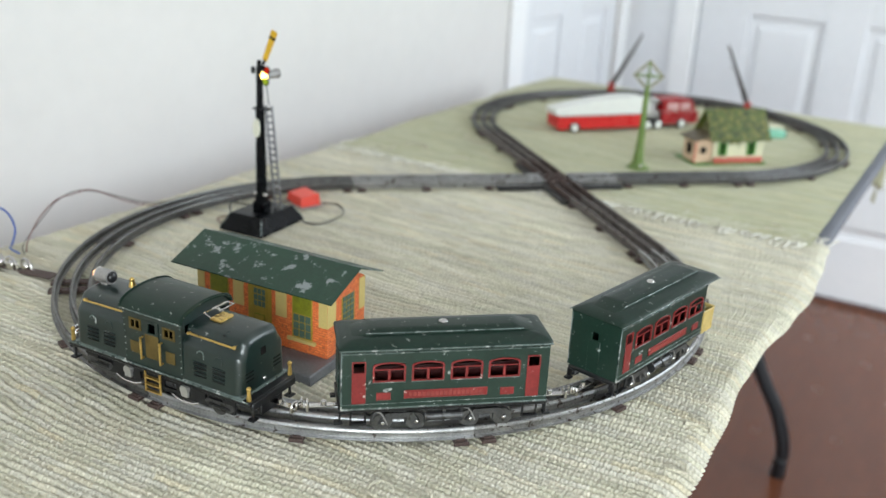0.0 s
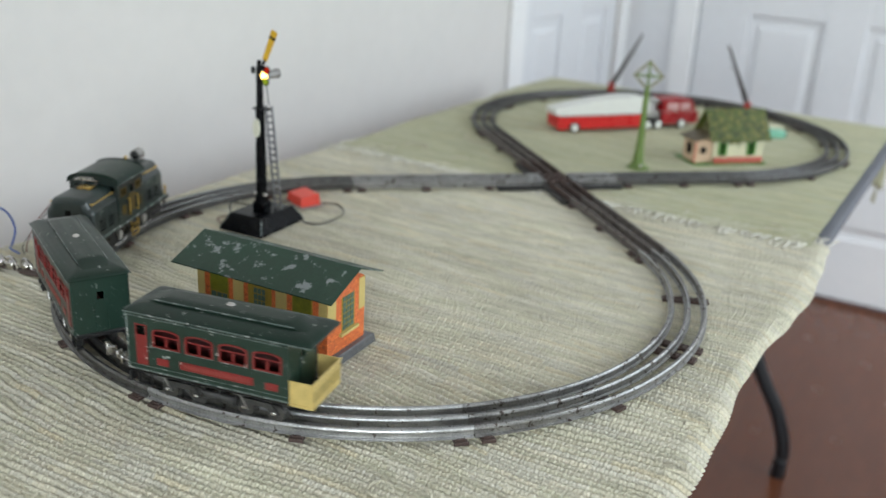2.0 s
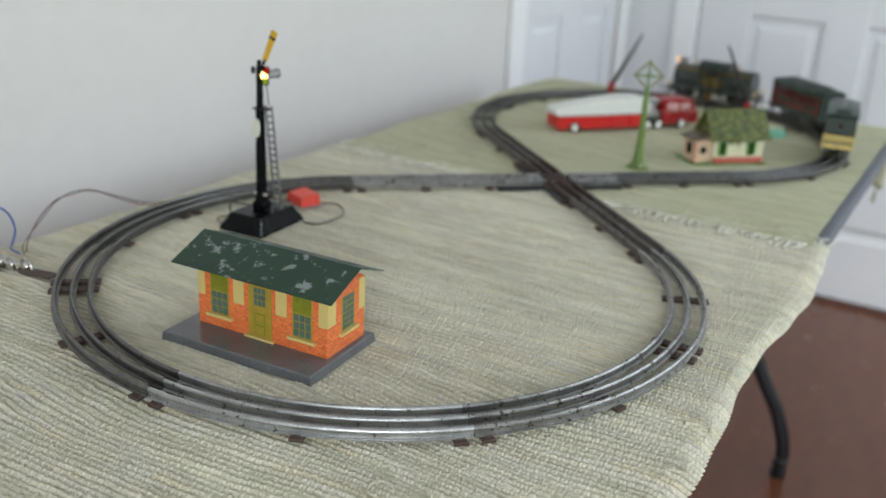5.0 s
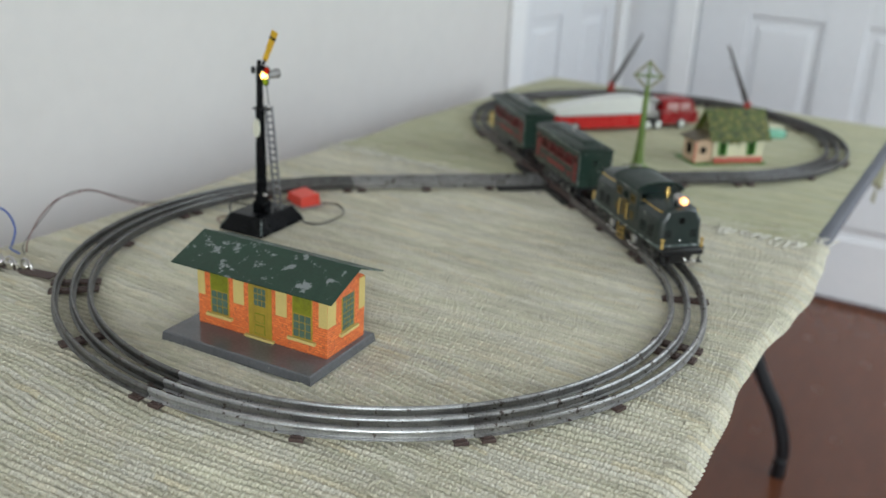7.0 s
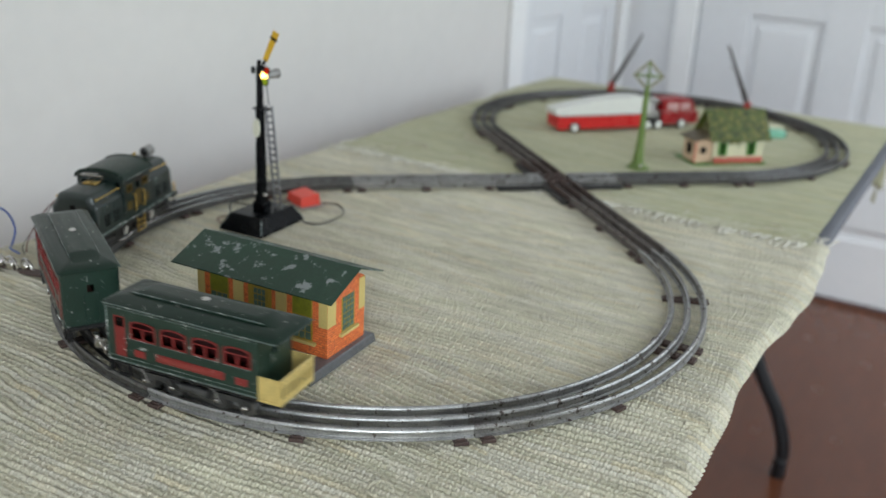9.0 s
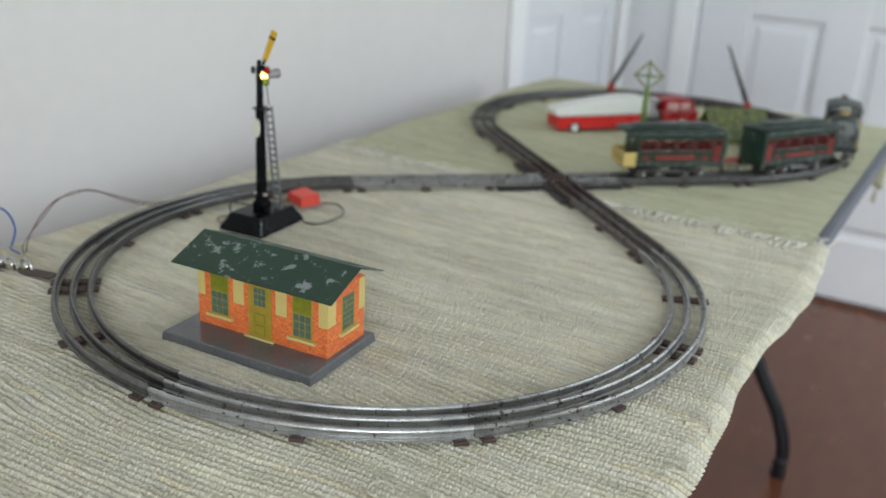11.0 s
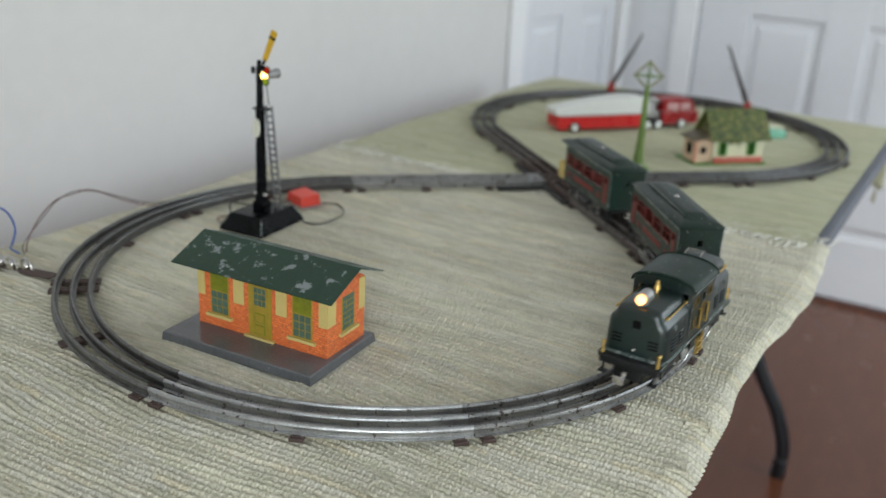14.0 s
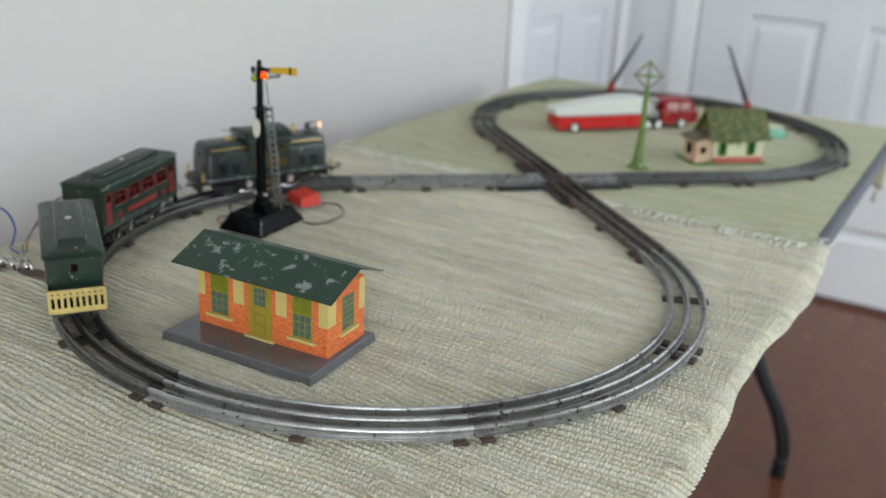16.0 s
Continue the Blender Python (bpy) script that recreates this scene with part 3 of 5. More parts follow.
def loft(bm, rings):
    R = [[bm.verts.new(p) for p in r] for r in rings]
    n = len(R[0])
    for P, Q in zip(R, R[1:]):
        for i in range(n):
            bm.faces.new((P[i], P[(i + 1) % n], Q[(i + 1) % n], Q[i]))
    bm.faces.new(R[0][::-1])
    bm.faces.new(R[-1])
    return bm


def side(y0, y1):
    return lambda u, v, s: (u, y1 if s else y0, v)


def endw(x0, x1):
    return lambda u, v, s: (x1 if s else x0, u, v)


def wheel(parent, x, y, r):
    s = 1 if y > 0 else -1
    bm = B()
    rod(bm, (x, y - 0.002, r), (x, y + 0.002, r), r, seg=20)
    rod(bm, (x, y - s * 0.0035, r), (x, y - s * 0.0019, r), r + 0.0014, seg=20)
    rod(bm, (x, y + s * 0.0019, r), (x, y + s * 0.0028, r), r * 0.45, seg=12)
    return part("wheel", bm, M_WHEEL, parent, "worn dark grey metal wheel")


def coupler(parent, x, d, z=0.014):
    bm = B()
    box(bm, (min(x, x + d * 0.026), -0.0028, z), (max(x, x + d * 0.026), 0.0028, z + 0.0011), 0.0003)
    box(bm, (x + d * 0.022 - 0.0012, -0.0042, z - 0.003), (x + d * 0.022 + 0.0012, 0.0042, z + 0.0045), 0.0006)
    box(bm, (x + d * 0.026 - 0.001, -0.0036, z + 0.001), (x + d * 0.026 + 0.001, 0.0036, z + 0.0065), 0.0005)
    rod(bm, (x + d * 0.010, 0, z + 0.001), (x + d * 0.010, 0, z + 0.004), 0.0022, seg=10)
    return part("coupler", bm, M_SILVER, parent, "nickel-plated hook coupler")


def make_loco():
    t = thing("toy_locomotive", "dark green tinplate electric toy locomotive with brass trim", "toy train")
    fr = part("underframe", box(B(), (-0.089, -0.027, 0.0205), (0.089, 0.027, 0.0243), 0.0008), M_BLACK, t, "black steel underframe")
    for s in (-1, 1):
        part("frame_edge", box(B(), (-0.0885, s * 0.0272 - 0.0004, 0.0236), (0.0885, s * 0.0272 + 0.0004, 0.0250), 0.0002), M_EDGE, t, "worn pale edge with a highlight in its colour")
        # side frame of the power truck, with cut-outs
        hole = [(-0.062, -0.046, 0.011, 0.017), (-0.018, -0.006, 0.011, 0.0165), (0.006, 0.018, 0.011, 0.0165), (0.046, 0.062, 0.011, 0.017)]
        sf = part("side_frame", panel(B(), -0.073, 0.073, 0.0075, 0.0204, hole, side(s * 0.0215, s * 0.0235)), M_BLACK, t, "black pierced side frame")
        for x in (-0.028, 0.028):
            jb = rod(B(), (x, s * 0.0225, 0.0160), (x, s * 0.0268, 0.0160), 0.0036, seg=16)
            part("journal_box", box(jb, (x - 0.0034, s * 0.0250 - 0.0014, 0.0098), (x + 0.0034, s * 0.0250 + 0.0014, 0.0188), 0.0010, seg=2), M_NICKEL, sf, "bright nickel journal box")
            b = B()
            pipe(b, [(x - 0.013, s * 0.0246, 0.0085), (x - 0.006, s * 0.0246, 0.0058), (x + 0.006, s * 0.0246, 0.0058), (x + 0.013, s * 0.0246, 0.0085)], 0.0009, 6)
            part("spring_bar", b, M_SILVER, sf, "bright spring bar")
        for d in (-1, 1):
            # frame of the small end truck, with a raised rib
            b = prism(B(), [(d * 0.0500, 0.0078), (d * 0.0690, 0.0078), (d * 0.0735, 0.0120), (d * 0.0715, 0.0150), (d * 0.0475, 0.0150), (d * 0.0455, 0.0120)], "y", min(s * 0.0202, s * 0.0236), max(s * 0.0202, s * 0.0236))
            et = part("end_truck_frame", b, M_STEEL, t, "dull steel end truck frame")
            part("truck_rib", box(B(), (min(d * 0.0500, d * 0.0690), s * 0.0242 - 0.0007, 0.0100), (max(d * 0.0500, d * 0.0690), s * 0.0242 + 0.0007, 0.0122), 0.0004), M_BLACK, et)
        lad = B()
        for x in (-0.0072, 0.0072):
            rod(lad, (x, s * 0.0285, 0.0060), (x, s * 0.0285, 0.0228), 0.0009, seg=6)
        for z in (0.0070, 0.0125, 0.0180):
            box(lad, (-0.0072, s * 0.0285 - 0.0016, z - 0.0005), (0.0072, s * 0.0285 + 0.0016, z + 0.0005), 0.0002)
        part("step_ladder", lad, M_BRASS, t, "brass step ladder")
        for x in (-0.046, -0.028, 0.028, 0.046):
            if abs(x) < 0.04:
                wheel(t, x, s * 0.0165, 0.0108)
            else:
                wheel(t, x * 1.18, s * 0.0165, 0.0072)
        for x in (-0.0865, 0.0865):
            b = B()
            rod(b, (x, s * 0.0238, 0.0243), (x, s * 0.0238, 0.0325), 0.0018, 0.0012, seg=8)
            ball(b, (x, s * 0.0238, 0.0338), 0.0019, 8)
            part("corner_post", b, M_BRASS, t, "small brass corner post")
    for d in (-1, 1):
        # pilot
        b = B()
        box(b, (d * 0.0895 - 0.0015, -0.025, 0.0172), (d * 0.0895 + 0.0015, 0.025, 0.0236), 0.0008)
        box(b, (d * 0.0870 - 0.0015, -0.0125, 0.0070), (d * 0.0870 + 0.0015, 0.0125, 0.0174), 0.0008)
        for y in (-0.0215, 0.0215):
            rod(b, (d * 0.0880, y, 0.0095), (d * 0.0880, y, 0.0180), 0.0011, seg=8)
            box(b, (d * 0.0880 - 0.0030, y - 0.0035, 0.0080), (d * 0.0880 + 0.0030, y + 0.0035, 0.0094), 0.0003)
        part("pilot_beam", b, M_BLACK, t, "black end beam")
        coupler(t, d * 0.086, d)
        # hood: rounded eight-sided section, slightly drawn in at its end
        def sect(x, k, top):
            pts = [(0.0264, 0.0243), (0.0250, 0.0528), (0.0245, 0.0546), (0.0234, 0.0562), (0.0214, 0.0579), (0.0206, 0.0592), (0.0184, 0.0648), (0.0174, 0.0662), (0.0150, 0.0674), (0.0080, 0.0684), (0.0, 0.0687)]
            pts = pts + [(-y, z) for y, z in pts[-2::-1]]
            return [(x, y * k, 0.0243 + (z - 0.0243) * top) for y, z in pts]
        R = [sect(d * 0.0280, 1, 1), sect(d * 0.0745, 1, 1.0), sect(d * 0.0770, 0.985, 0.985), sect(d * 0.0795, 0.93, 0.945), sect(d * 0.0808, 0.84, 0.90), sect(d * 0.0811, 0.76, 0.86)]
        hood = part("hood", loft(B(), R if d > 0 else R), M_GREEN, t, "dark green enamelled hood")
        part("hood_sill", box(B(), (min(d * 0.028, d * 0.083), -0.0266, 0.0243), (max(d * 0.028, d * 0.083), 0.0266, 0.0262), 0.0005), M_EDGE, hood)
        def skin(z):
            return 0.0264 - (z - 0.0243) * 0.0014 / 0.0285
        for s in (-1, 1):
            for xc in (0.0445, 0.0615):
                for k in range(4):
                    z = 0.0318 + k * 0.0031
                    # Louvre slots are dark strips; the shade inside them is their colour.
                    b = B()
                    box(b, (d * xc - 0.0055, s * skin(z) - 0.0005, z), (d * xc + 0.0055, s * skin(z) + 0.0005, z + 0.0016), 0.0002)
                    part("louvre_slot", b, M_DARK, hood)
                    b = B()
                    box(b, (d * xc - 0.0058, s * skin(z) - 0.0005, z + 0.0016), (d * xc + 0.0058, s * skin(z) + 0.0009, z + 0.0021), 0.0002)
                    part("louvre_lip", b, M_GREEN, hood)
                b = B()
                pipe(b, [(d * xc - 0.0030, s * skin(0.0465), 0.0465), (d * xc - 0.0030, s * skin(0.0500), 0.0500), (d * xc - 0.0015, s * skin(0.0520), 0.0520), (d * xc + 0.0015, s * skin(0.0520), 0.0520), (d * xc + 0.0030, s * skin(0.0500), 0.0500)], 0.0006, 5)
                part("embossed_hook", b, M_EDGE if d * s * (xc - 0.05) > 0 else M_GREEN, hood)
            b = B()
            rod(b, (d * 0.0300, s * 0.0218, 0.0620), (d * 0.0735, s * 0.0218, 0.0612), 0.0008, seg=8)
            for x in (0.0310, 0.0725):
                rod(b, (d * x, s * 0.0178, 0.0618), (d * x, s * 0.0218, 0.0616), 0.0007, seg=6)
                ball(b, (d * x, s * 0.0218, 0.0616), 0.0013, 8)
            part("handrail", b, M_BRASS, t, "brass handrail")
        # Dark plate on the hood end; its colour stands for the shaded opening.
        b = B()
        box(b, (d * 0.0806 - 0.0006, -0.0032, 0.0500), (d * 0.0806 + 0.0009, 0.0032, 0.0565), 0.0003)
        part("hood_window", b, M_DARK, hood, "dark plate in place of a square opening")
        b = B()
        ball(b, (d * 0.0815, 0, 0.0310), 0.0016, 8)
        part("end_rivet", b, M_SILVER, hood)
        for s in (-1, 1):
            for k in range(3):
                b = B()
                box(b, (d * 0.0811 - 0.0003, s * 0.0155 - 0.0042, 0.0350 + k * 0.003), (d * 0.0811 + 0.0005, s * 0.0155 + 0.0042, 0.0363 + k * 0.003), 0.0002)
                part("louvre_slot", b, M_DARK, hood)
    # cab
    holes = [(-0.0215, -0.0112, 0.0545, 0.0620), (0.0112, 0.0215, 0.0545, 0.0620), (-0.0034, 0.0034, 0.0535, 0.0625)]
    b = B()
    for s in (-1, 1):
        panel(b, -0.0285, 0.0285, 0.0243, 0.0697, holes, side(s * 0.0253, s * 0.0263))
    for d in (-1, 1):
        panel(b, -0.0252, 0.0252, 0.0243, 0.0697, [(-0.0222, -0.0160, 0.0605, 0.0670), (0.0160, 0.0222, 0.0605, 0.0670)], endw(d * 0.0274, d * 0.0284))
        ring_pts = [(0.0252 * math.cos(math.pi * i / 12), 0.0697 + 0.0086 * math.sin(math.pi * i / 12)) for i in range(13)]
        prism(b, ring_pts, "x", d * 0.0274, d * 0.0284)
    cab = part("cab", b, M_GREEN, t, "dark green cab with brass fittings", smooth=False)
    part("cab_interior", box(B(), (-0.020, -0.012, 0.026), (0.020, 0.012, 0.052), 0.002), M_DARK, cab)
    top = [(0.0282 * math.cos(math.pi * i / 18), 0.0694 + 0.0106 * math.sin(math.pi * i / 18) ** 0.85) for i in range(19)]
    low = [(0.0268 * math.cos(math.pi * i / 18), 0.0694 + 0.0092 * math.sin(math.pi * i / 18) ** 0.85) for i in range(18, -1, -1)]
    part("cab_roof", prism(B(), top + low, "x", -0.0305, 0.0305), M_GREEN_ROOF, t, "curved dark green cab roof")
    for d in (-1, 1):
        b = B()
        pipe(b, [(d * 0.0292, 0.0283 * math.cos(math.pi * i / 12), 0.0696 + 0.0107 * math.sin(math.pi * i / 12) ** 0.85) for i in range(13)], 0.0007, 5)
        part("roof_hoop", b, M_GREEN_ROOF, t)
    for s in (-1, 1):
        y = s * 0.0266
        part("roof_edge", box(B(), (-0.0306, s * 0.0281 - 0.0004, 0.0688), (0.0306, s * 0.0281 + 0.0004, 0.0698), 0.0002), M_EDGE, t)
        dr = part("cab_door", box(B(), (-0.0066, min(y, y + s * 0.0006), 0.0335), (0.0066, max(y, y + s * 0.0006), 0.0532), 0.0003), M_BRASS_PAINT, cab, "dull gold door")
        o = [(-0.0066, 0.0530), (0.0066, 0.0530), (0.0066, 0.0640), (-0.0066, 0.0640)]
        i = [(-0.0034, 0.0545), (0.0034, 0.0545), (0.0034, 0.0620), (-0.0034, 0.0620)]
        part("door_window_frame", ring(B(), o, i, side(s * 0.0258, s * 0.0268)), M_GREEN, dr)
        for sx in (-1, 1):
            b = B()
            rod(b, (sx * 0.0093, s * 0.0290, 0.0320), (sx * 0.0093, s * 0.0290, 0.0500), 0.0009, seg=8)
            for z in (0.0325, 0.0495):
                rod(b, (sx * 0.0093, s * 0.0262, z), (sx * 0.0093, s * 0.0290, z), 0.0008, seg=6)
            part("grab_rail", b, M_BRASS, cab, "brass grab rail")
            part("number_plate", box(B(), (sx * 0.0174 - 0.0045, min(y, y + s * 0.0006), 0.0345), (sx * 0.0174 + 0.0045, max(y, y + s * 0.0006), 0.0442), 0.0003), M_BRASS_PAINT, cab, "dull gold plate")
            c = sx * 0.01635
            o = [(c - 0.0060, 0.0536), (c + 0.0060, 0.0536), (c + 0.0060, 0.0629), (c - 0.0060, 0.0629)]
            i = [(c - 0.0040, 0.0553), (c + 0.0040, 0.0553), (c + 0.0040, 0.0613), (c - 0.0040, 0.0613)]
            wf = ring(B(), o, i, side(s * 0.0257, s * 0.0267))
            box(wf, (c - 0.0006, min(s * 0.0258, s * 0.0264), 0.0553), (c + 0.0006, max(s * 0.0258, s * 0.0264), 0.0613))
            part("window_frame", wf, M_BRASS_PAINT, cab, "dull gold window frame")
        for sx in (-1, 1):
            b = B()
            for k in range(8):
                ball(b, (sx * 0.0272, s * 0.0263, 0.029 + k * 0.0052), 0.0006, 6)
            part("rivet_row", b, M_EDGE, cab)
    # headlight, bell, folded current collector
    hl = part("headlight", rod(rod(B(), (0.0655, 0, 0.0745), (0.0780, 0, 0.0745), 0.0058, seg=20), (0.0715, 0, 0.0675), (0.0715, 0, 0.0700), 0.0042, seg=14), M_GREYTIN, t, "grey drum headlight")
    b = B()
    ball(b, (0.0650, 0, 0.0748), 0.0046, 12, (0.7, 1, 1))
    part("headlight_cap", b, M_BLACK, hl, "glossy black back cap")
    part("headlight_rim", rod(B(), (0.0775, 0, 0.0745), (0.0788, 0, 0.0745), 0.0061, seg=20), M_SILVER, hl, "nickel rim")
    b = B()
    ball(b, (0.0801, 0, 0.0745), 0.0042, 14, (0.8, 1, 1))
    part("headlight_lens", b, M_LENS_HOT, hl, "glowing orange headlight lens")
    b = B()
    rod(b, (0.0440, 0, 0.0680), (0.0440, 0, 0.0725), 0.0014, seg=8)
    rod(b, (0.0440, 0, 0.0722), (0.0440, 0, 0.0772), 0.0030, 0.0018, seg=12)
    ball(b, (0.0440, 0, 0.0778), 0.0021, 10)
    part("bell", b, M_BRASS, t, "small brass bell")
    cl = part("current_collector", box(B(), (-0.0490, -0.0075, 0.0684), (-0.0385, 0.0075, 0.0705), 0.0006), M_BRASS, t, "brass base of the folded roof collector")
    b = B()
    for s in (-1, 1):
        pipe(b, [(-0.0400, s * 0.0070, 0.0705), (-0.0340, s * 0.0070, 0.0735), (-0.0430, s * 0.0070, 0.0790), (-0.0490, s * 0.0070, 0.0790)], 0.0006, 5)
    for x, z in ((-0.0490, 0.0790), (-0.0340, 0.0735), (-0.0425, 0.0788)):
        rod(b, (x, -0.0085, z), (x, 0.0085, z), 0.0006, seg=6)
    part("collector_frame", b, M_SILVER, cl, "nickel wire frame")
    return t


WIN_X = (0.0415, 0.0136, -0.0145, -0.0422)


def coach_window(parent, c, s):
    h = 0.0112
    def arch(w, z0, zs, rise):
        return [(c - w, z0), (c + w, z0)] + [(c + w * math.cos(math.pi * k / 8), zs + rise * math.sin(math.pi * k / 8)) for k in range(9)]
    o = arch(h + 0.0006, 0.0440, 0.0562, 0.0034)
    i = arch(h - 0.0008, 0.0451, 0.0558, 0.0028)
    bm = ring(B(), o, i, side(s * 0.0245, s * 0.0258))
    lo, hi = min(s * 0.0246, s * 0.0254), max(s * 0.0246, s * 0.0254)
    box(bm, (c - h, lo, 0.0533), (c + h, hi, 0.0542))
    box(bm, (c - 0.0009, lo, 0.0448), (c + 0.0009, hi, 0.0536))
    fr = part("window_frame", bm, M_TRED, parent, "faded red arched window frame")
    part("window_sill", box(B(), (c - h - 0.0004, min(s * 0.0250, s * 0.0261), 0.0436), (c + h + 0.0004, max(s * 0.0250, s * 0.0261), 0.0442), 0.0001), M_EDGE, fr, "worn pale sill")
    return fr


def make_coach(tail):
    label = "dark green tinplate toy coach with a yellow rear platform" if tail else "dark green tinplate toy coach with red doors"
    t = thing("toy_coach", label, "toy train", "coaches of the toy train")
    rear = -0.0590 if tail else -0.0755
    part("underframe", box(B(), (-0.0775, -0.0235, 0.0185), (0.0770, 0.0235, 0.0222), 0.0008), M_BLACK, t, "black steel underframe")
    W2 = 0.0112
    holes = [(c - W2, c + W2, 0.0450, 0.0584) for c in WIN_X] + [(0.0588, 0.0672, 0.0518, 0.0598)]
    if not tail:
        holes.append((-0.0684, -0.0596, 0.0518, 0.0598))
    b = B()
    for s in (-1, 1):
        panel(b, rear, 0.0755, 0.0222, 0.0697, holes, side(s * 0.0242, s * 0.0250))
    for x, d in ((0.0755, 1), (rear, -1)):
        hh = [(-0.0030, 0.0030, 0.0505, 0.0570)]
        panel(b, -0.0241, 0.0241, 0.0222, 0.0697, hh, endw(x - d * 0.0010, x - d * 0.0002))
    body = part("body", b, M_BODY, t, "dark green enamelled body", smooth=False)
    part("interior_floor", box(B(), (rear + 0.002, -0.0235, 0.0222), (0.0735, 0.0235, 0.0290)), M_DARK, body)
    part("interior_lining", box(B(), (rear + 0.003, -0.0050, 0.0290), (0.0730, 0.0050, 0.0420)), M_INNER, body, "dark red seat row")
    for s in (-1, 1):
        for c in WIN_X:
            coach_window(body, c, s)
        y0, y1 = sorted((s * 0.0250, s * 0.0256))
        for c in ((0.0630,) if tail else (0.0630, -0.0640)):
            dr = part("door", box(B(), (c - 0.0050, y0, 0.0272), (c + 0.0050, y1, 0.0518), 0.0003), M_TRED, body, "faded red door")
            o = [(c - 0.0050, 0.0517), (c + 0.0050, 0.0517), (c + 0.0050, 0.0606), (c - 0.0050, 0.0606)]
            i = [(c - 0.0040, 0.0520), (c + 0.0040, 0.0520), (c + 0.0040, 0.0597), (c - 0.0040, 0.0597)]
            part("door_window_frame", ring(B(), o, i, side(s * 0.0246, s * 0.0256)), M_TRED, dr)
        part("name_board", box(B(), (-0.0306, y0, 0.0300), (0.0306, y1, 0.0366), 0.0003), M_TRED, body, "faded red name board")
        for k in range(17):
            u = -0.0256 + k * 0.0032
            part("lettering_bar", box(B(), (u - 0.0010, min(s * 0.0255, s * 0.0259), 0.0318), (u + 0.0010, max(s * 0.0255, s * 0.0259), 0.0348)), M_LETTER, body)
        for c in (0.0453, -0.0453):
            part("name_board", box(B(), (c - 0.0052, y0, 0.0295), (c + 0.0052, y1, 0.0355), 0.0003), M_TRED, body, "small faded red board")
        z0 = 0.0222
        part("lower_trim", box(B(), (rear, y0, z0), (0.0757, y1, z0 + 0.0014), 0.0003), M_EDGE, body, "worn edge strip with the silvery highlight in its colour")
        part("lower_trim", box(B(), (rear, y0, z0 + 0.0042), (0.0757, y1 - 0.0002, z0 + 0.0047), 0.0001), M_EDGE, body)
        # Bright line under the eaves, its highlight set as a pale strip.
        part("cornice", box(B(), (rear, y0, 0.0664), (0.0757, y1 + 0.0003, 0.0671), 0.0001), M_EDGE, body, "pale cornice line with the highlight in its colour")
        part("corner_edge", box(B(), (0.0748, min(s * 0.0244, s * 0.0254), 0.0222), (0.0758, max(s * 0.0244, s * 0.0254), 0.0695), 0.0003), M_EDGE, body)
    for d in ((1,) if tail else (1, -1)):
        for y in (-0.0215, 0.0215):
            b = box(B(), (min(d * 0.0740, d * 0.0800), y - 0.0030, 0.0105), (max(d * 0.0740, d * 0.0800), y + 0.0030, 0.0122), 0.0004)
            box(b, (min(d * 0.0750, d * 0.0765), y - 0.0026, 0.0122), (max(d * 0.0750, d * 0.0765), y + 0.0026, 0.0190), 0.0004)
            part("corner_step", b, M_BLACK, t, "black corner step")
    for x, d in ((0.0755, 1), (rear, -1)):
        part("end_door", box(B(), (min(x, x + d * 0.0006) - 0.0001, -0.0060, 0.0240), (max(x, x + d * 0.0006), 0.0060, 0.0500), 0.0003), M_BODY, body)
    # roof: lower curve, clerestory on top
    def rect(hx, hy, z, x1=None):
        a, b2 = -hx, (hx if x1 is None else x1)
        r = 0.003
        z = 0.0690 + (z - 0.0690) * 0.78
        return [(a + r, -hy, z), (b2 - r, -hy, z), (b2, -hy + r, z), (b2, hy - r, z), (b2 - r, hy, z), (a + r, hy, z), (a, hy - r, z), (a, -hy + r, z)]
    R = [rect(0.0775, 0.0268, 0.0690), rect(0.0778, 0.0272, 0.0700), rect(0.0774, 0.0266, 0.0712), rect(0.0752, 0.0240, 0.0733), rect(0.0700, 0.0196, 0.0756), rect(0.0590, 0.0138, 0.0773)]
    roof = part("roof", loft(B(), R), M_GREEN_ROOF, t, "worn dark green roof")
    part("clerestory", loft(B(), [rect(0.0735, 0.0132, 0.0740), rect(0.0570, 0.0130, 0.0793), rect(0.0545, 0.0115, 0.0810), rect(0.050, 0.0060, 0.0817)]), M_GREEN_ROOF, roof)
    for s in (-1, 1):
        # Roof edge strips stand for the bright lines these edges catch.
        part("roof_edge", box(B(), (-0.0770, s * 0.0271 - 0.0004, 0.0692), (0.0770, s * 0.0271 + 0.0004, 0.0702), 0.0002), M_EDGE, roof, "worn edge strip with the silvery highlight in its colour")
        part("roof_edge", box(B(), (-0.0575, s * 0.0131 - 0.0004, 0.0765), (0.0575, s * 0.0131 + 0.0003, 0.0773), 0.0002), M_EDGE, roof)
    b = B()
    ball(b, (0, 0, 0.0790), 0.0036, 12, (1, 1, 0.55))
    part("roof_button", b, M_SILVER, roof, "round nickel roof fastener")
    # trucks
    for xc in (-0.0325, 0.0325):
        tr = part("truck", box(B(), (xc - 0.006, -0.012, 0.0125), (xc + 0.006, 0.012, 0.0186), 0.001), M_BLACK, t, "black four-wheel truck")
        for s in (-1, 1):
            b = B()
            prism(b, [(xc - 0.0158, 0.0072), (xc - 0.0125, 0.0042), (xc - 0.0092, 0.0072), (xc - 0.0052, 0.0118), (xc + 0.0052, 0.0118), (xc + 0.0092, 0.0072), (xc + 0.0125, 0.0042), (xc + 0.0158, 0.0072), (xc + 0.0098, 0.0160), (xc - 0.0098, 0.0160)], "y", min(s * 0.0195, s * 0.021), max(s * 0.0195, s * 0.021))
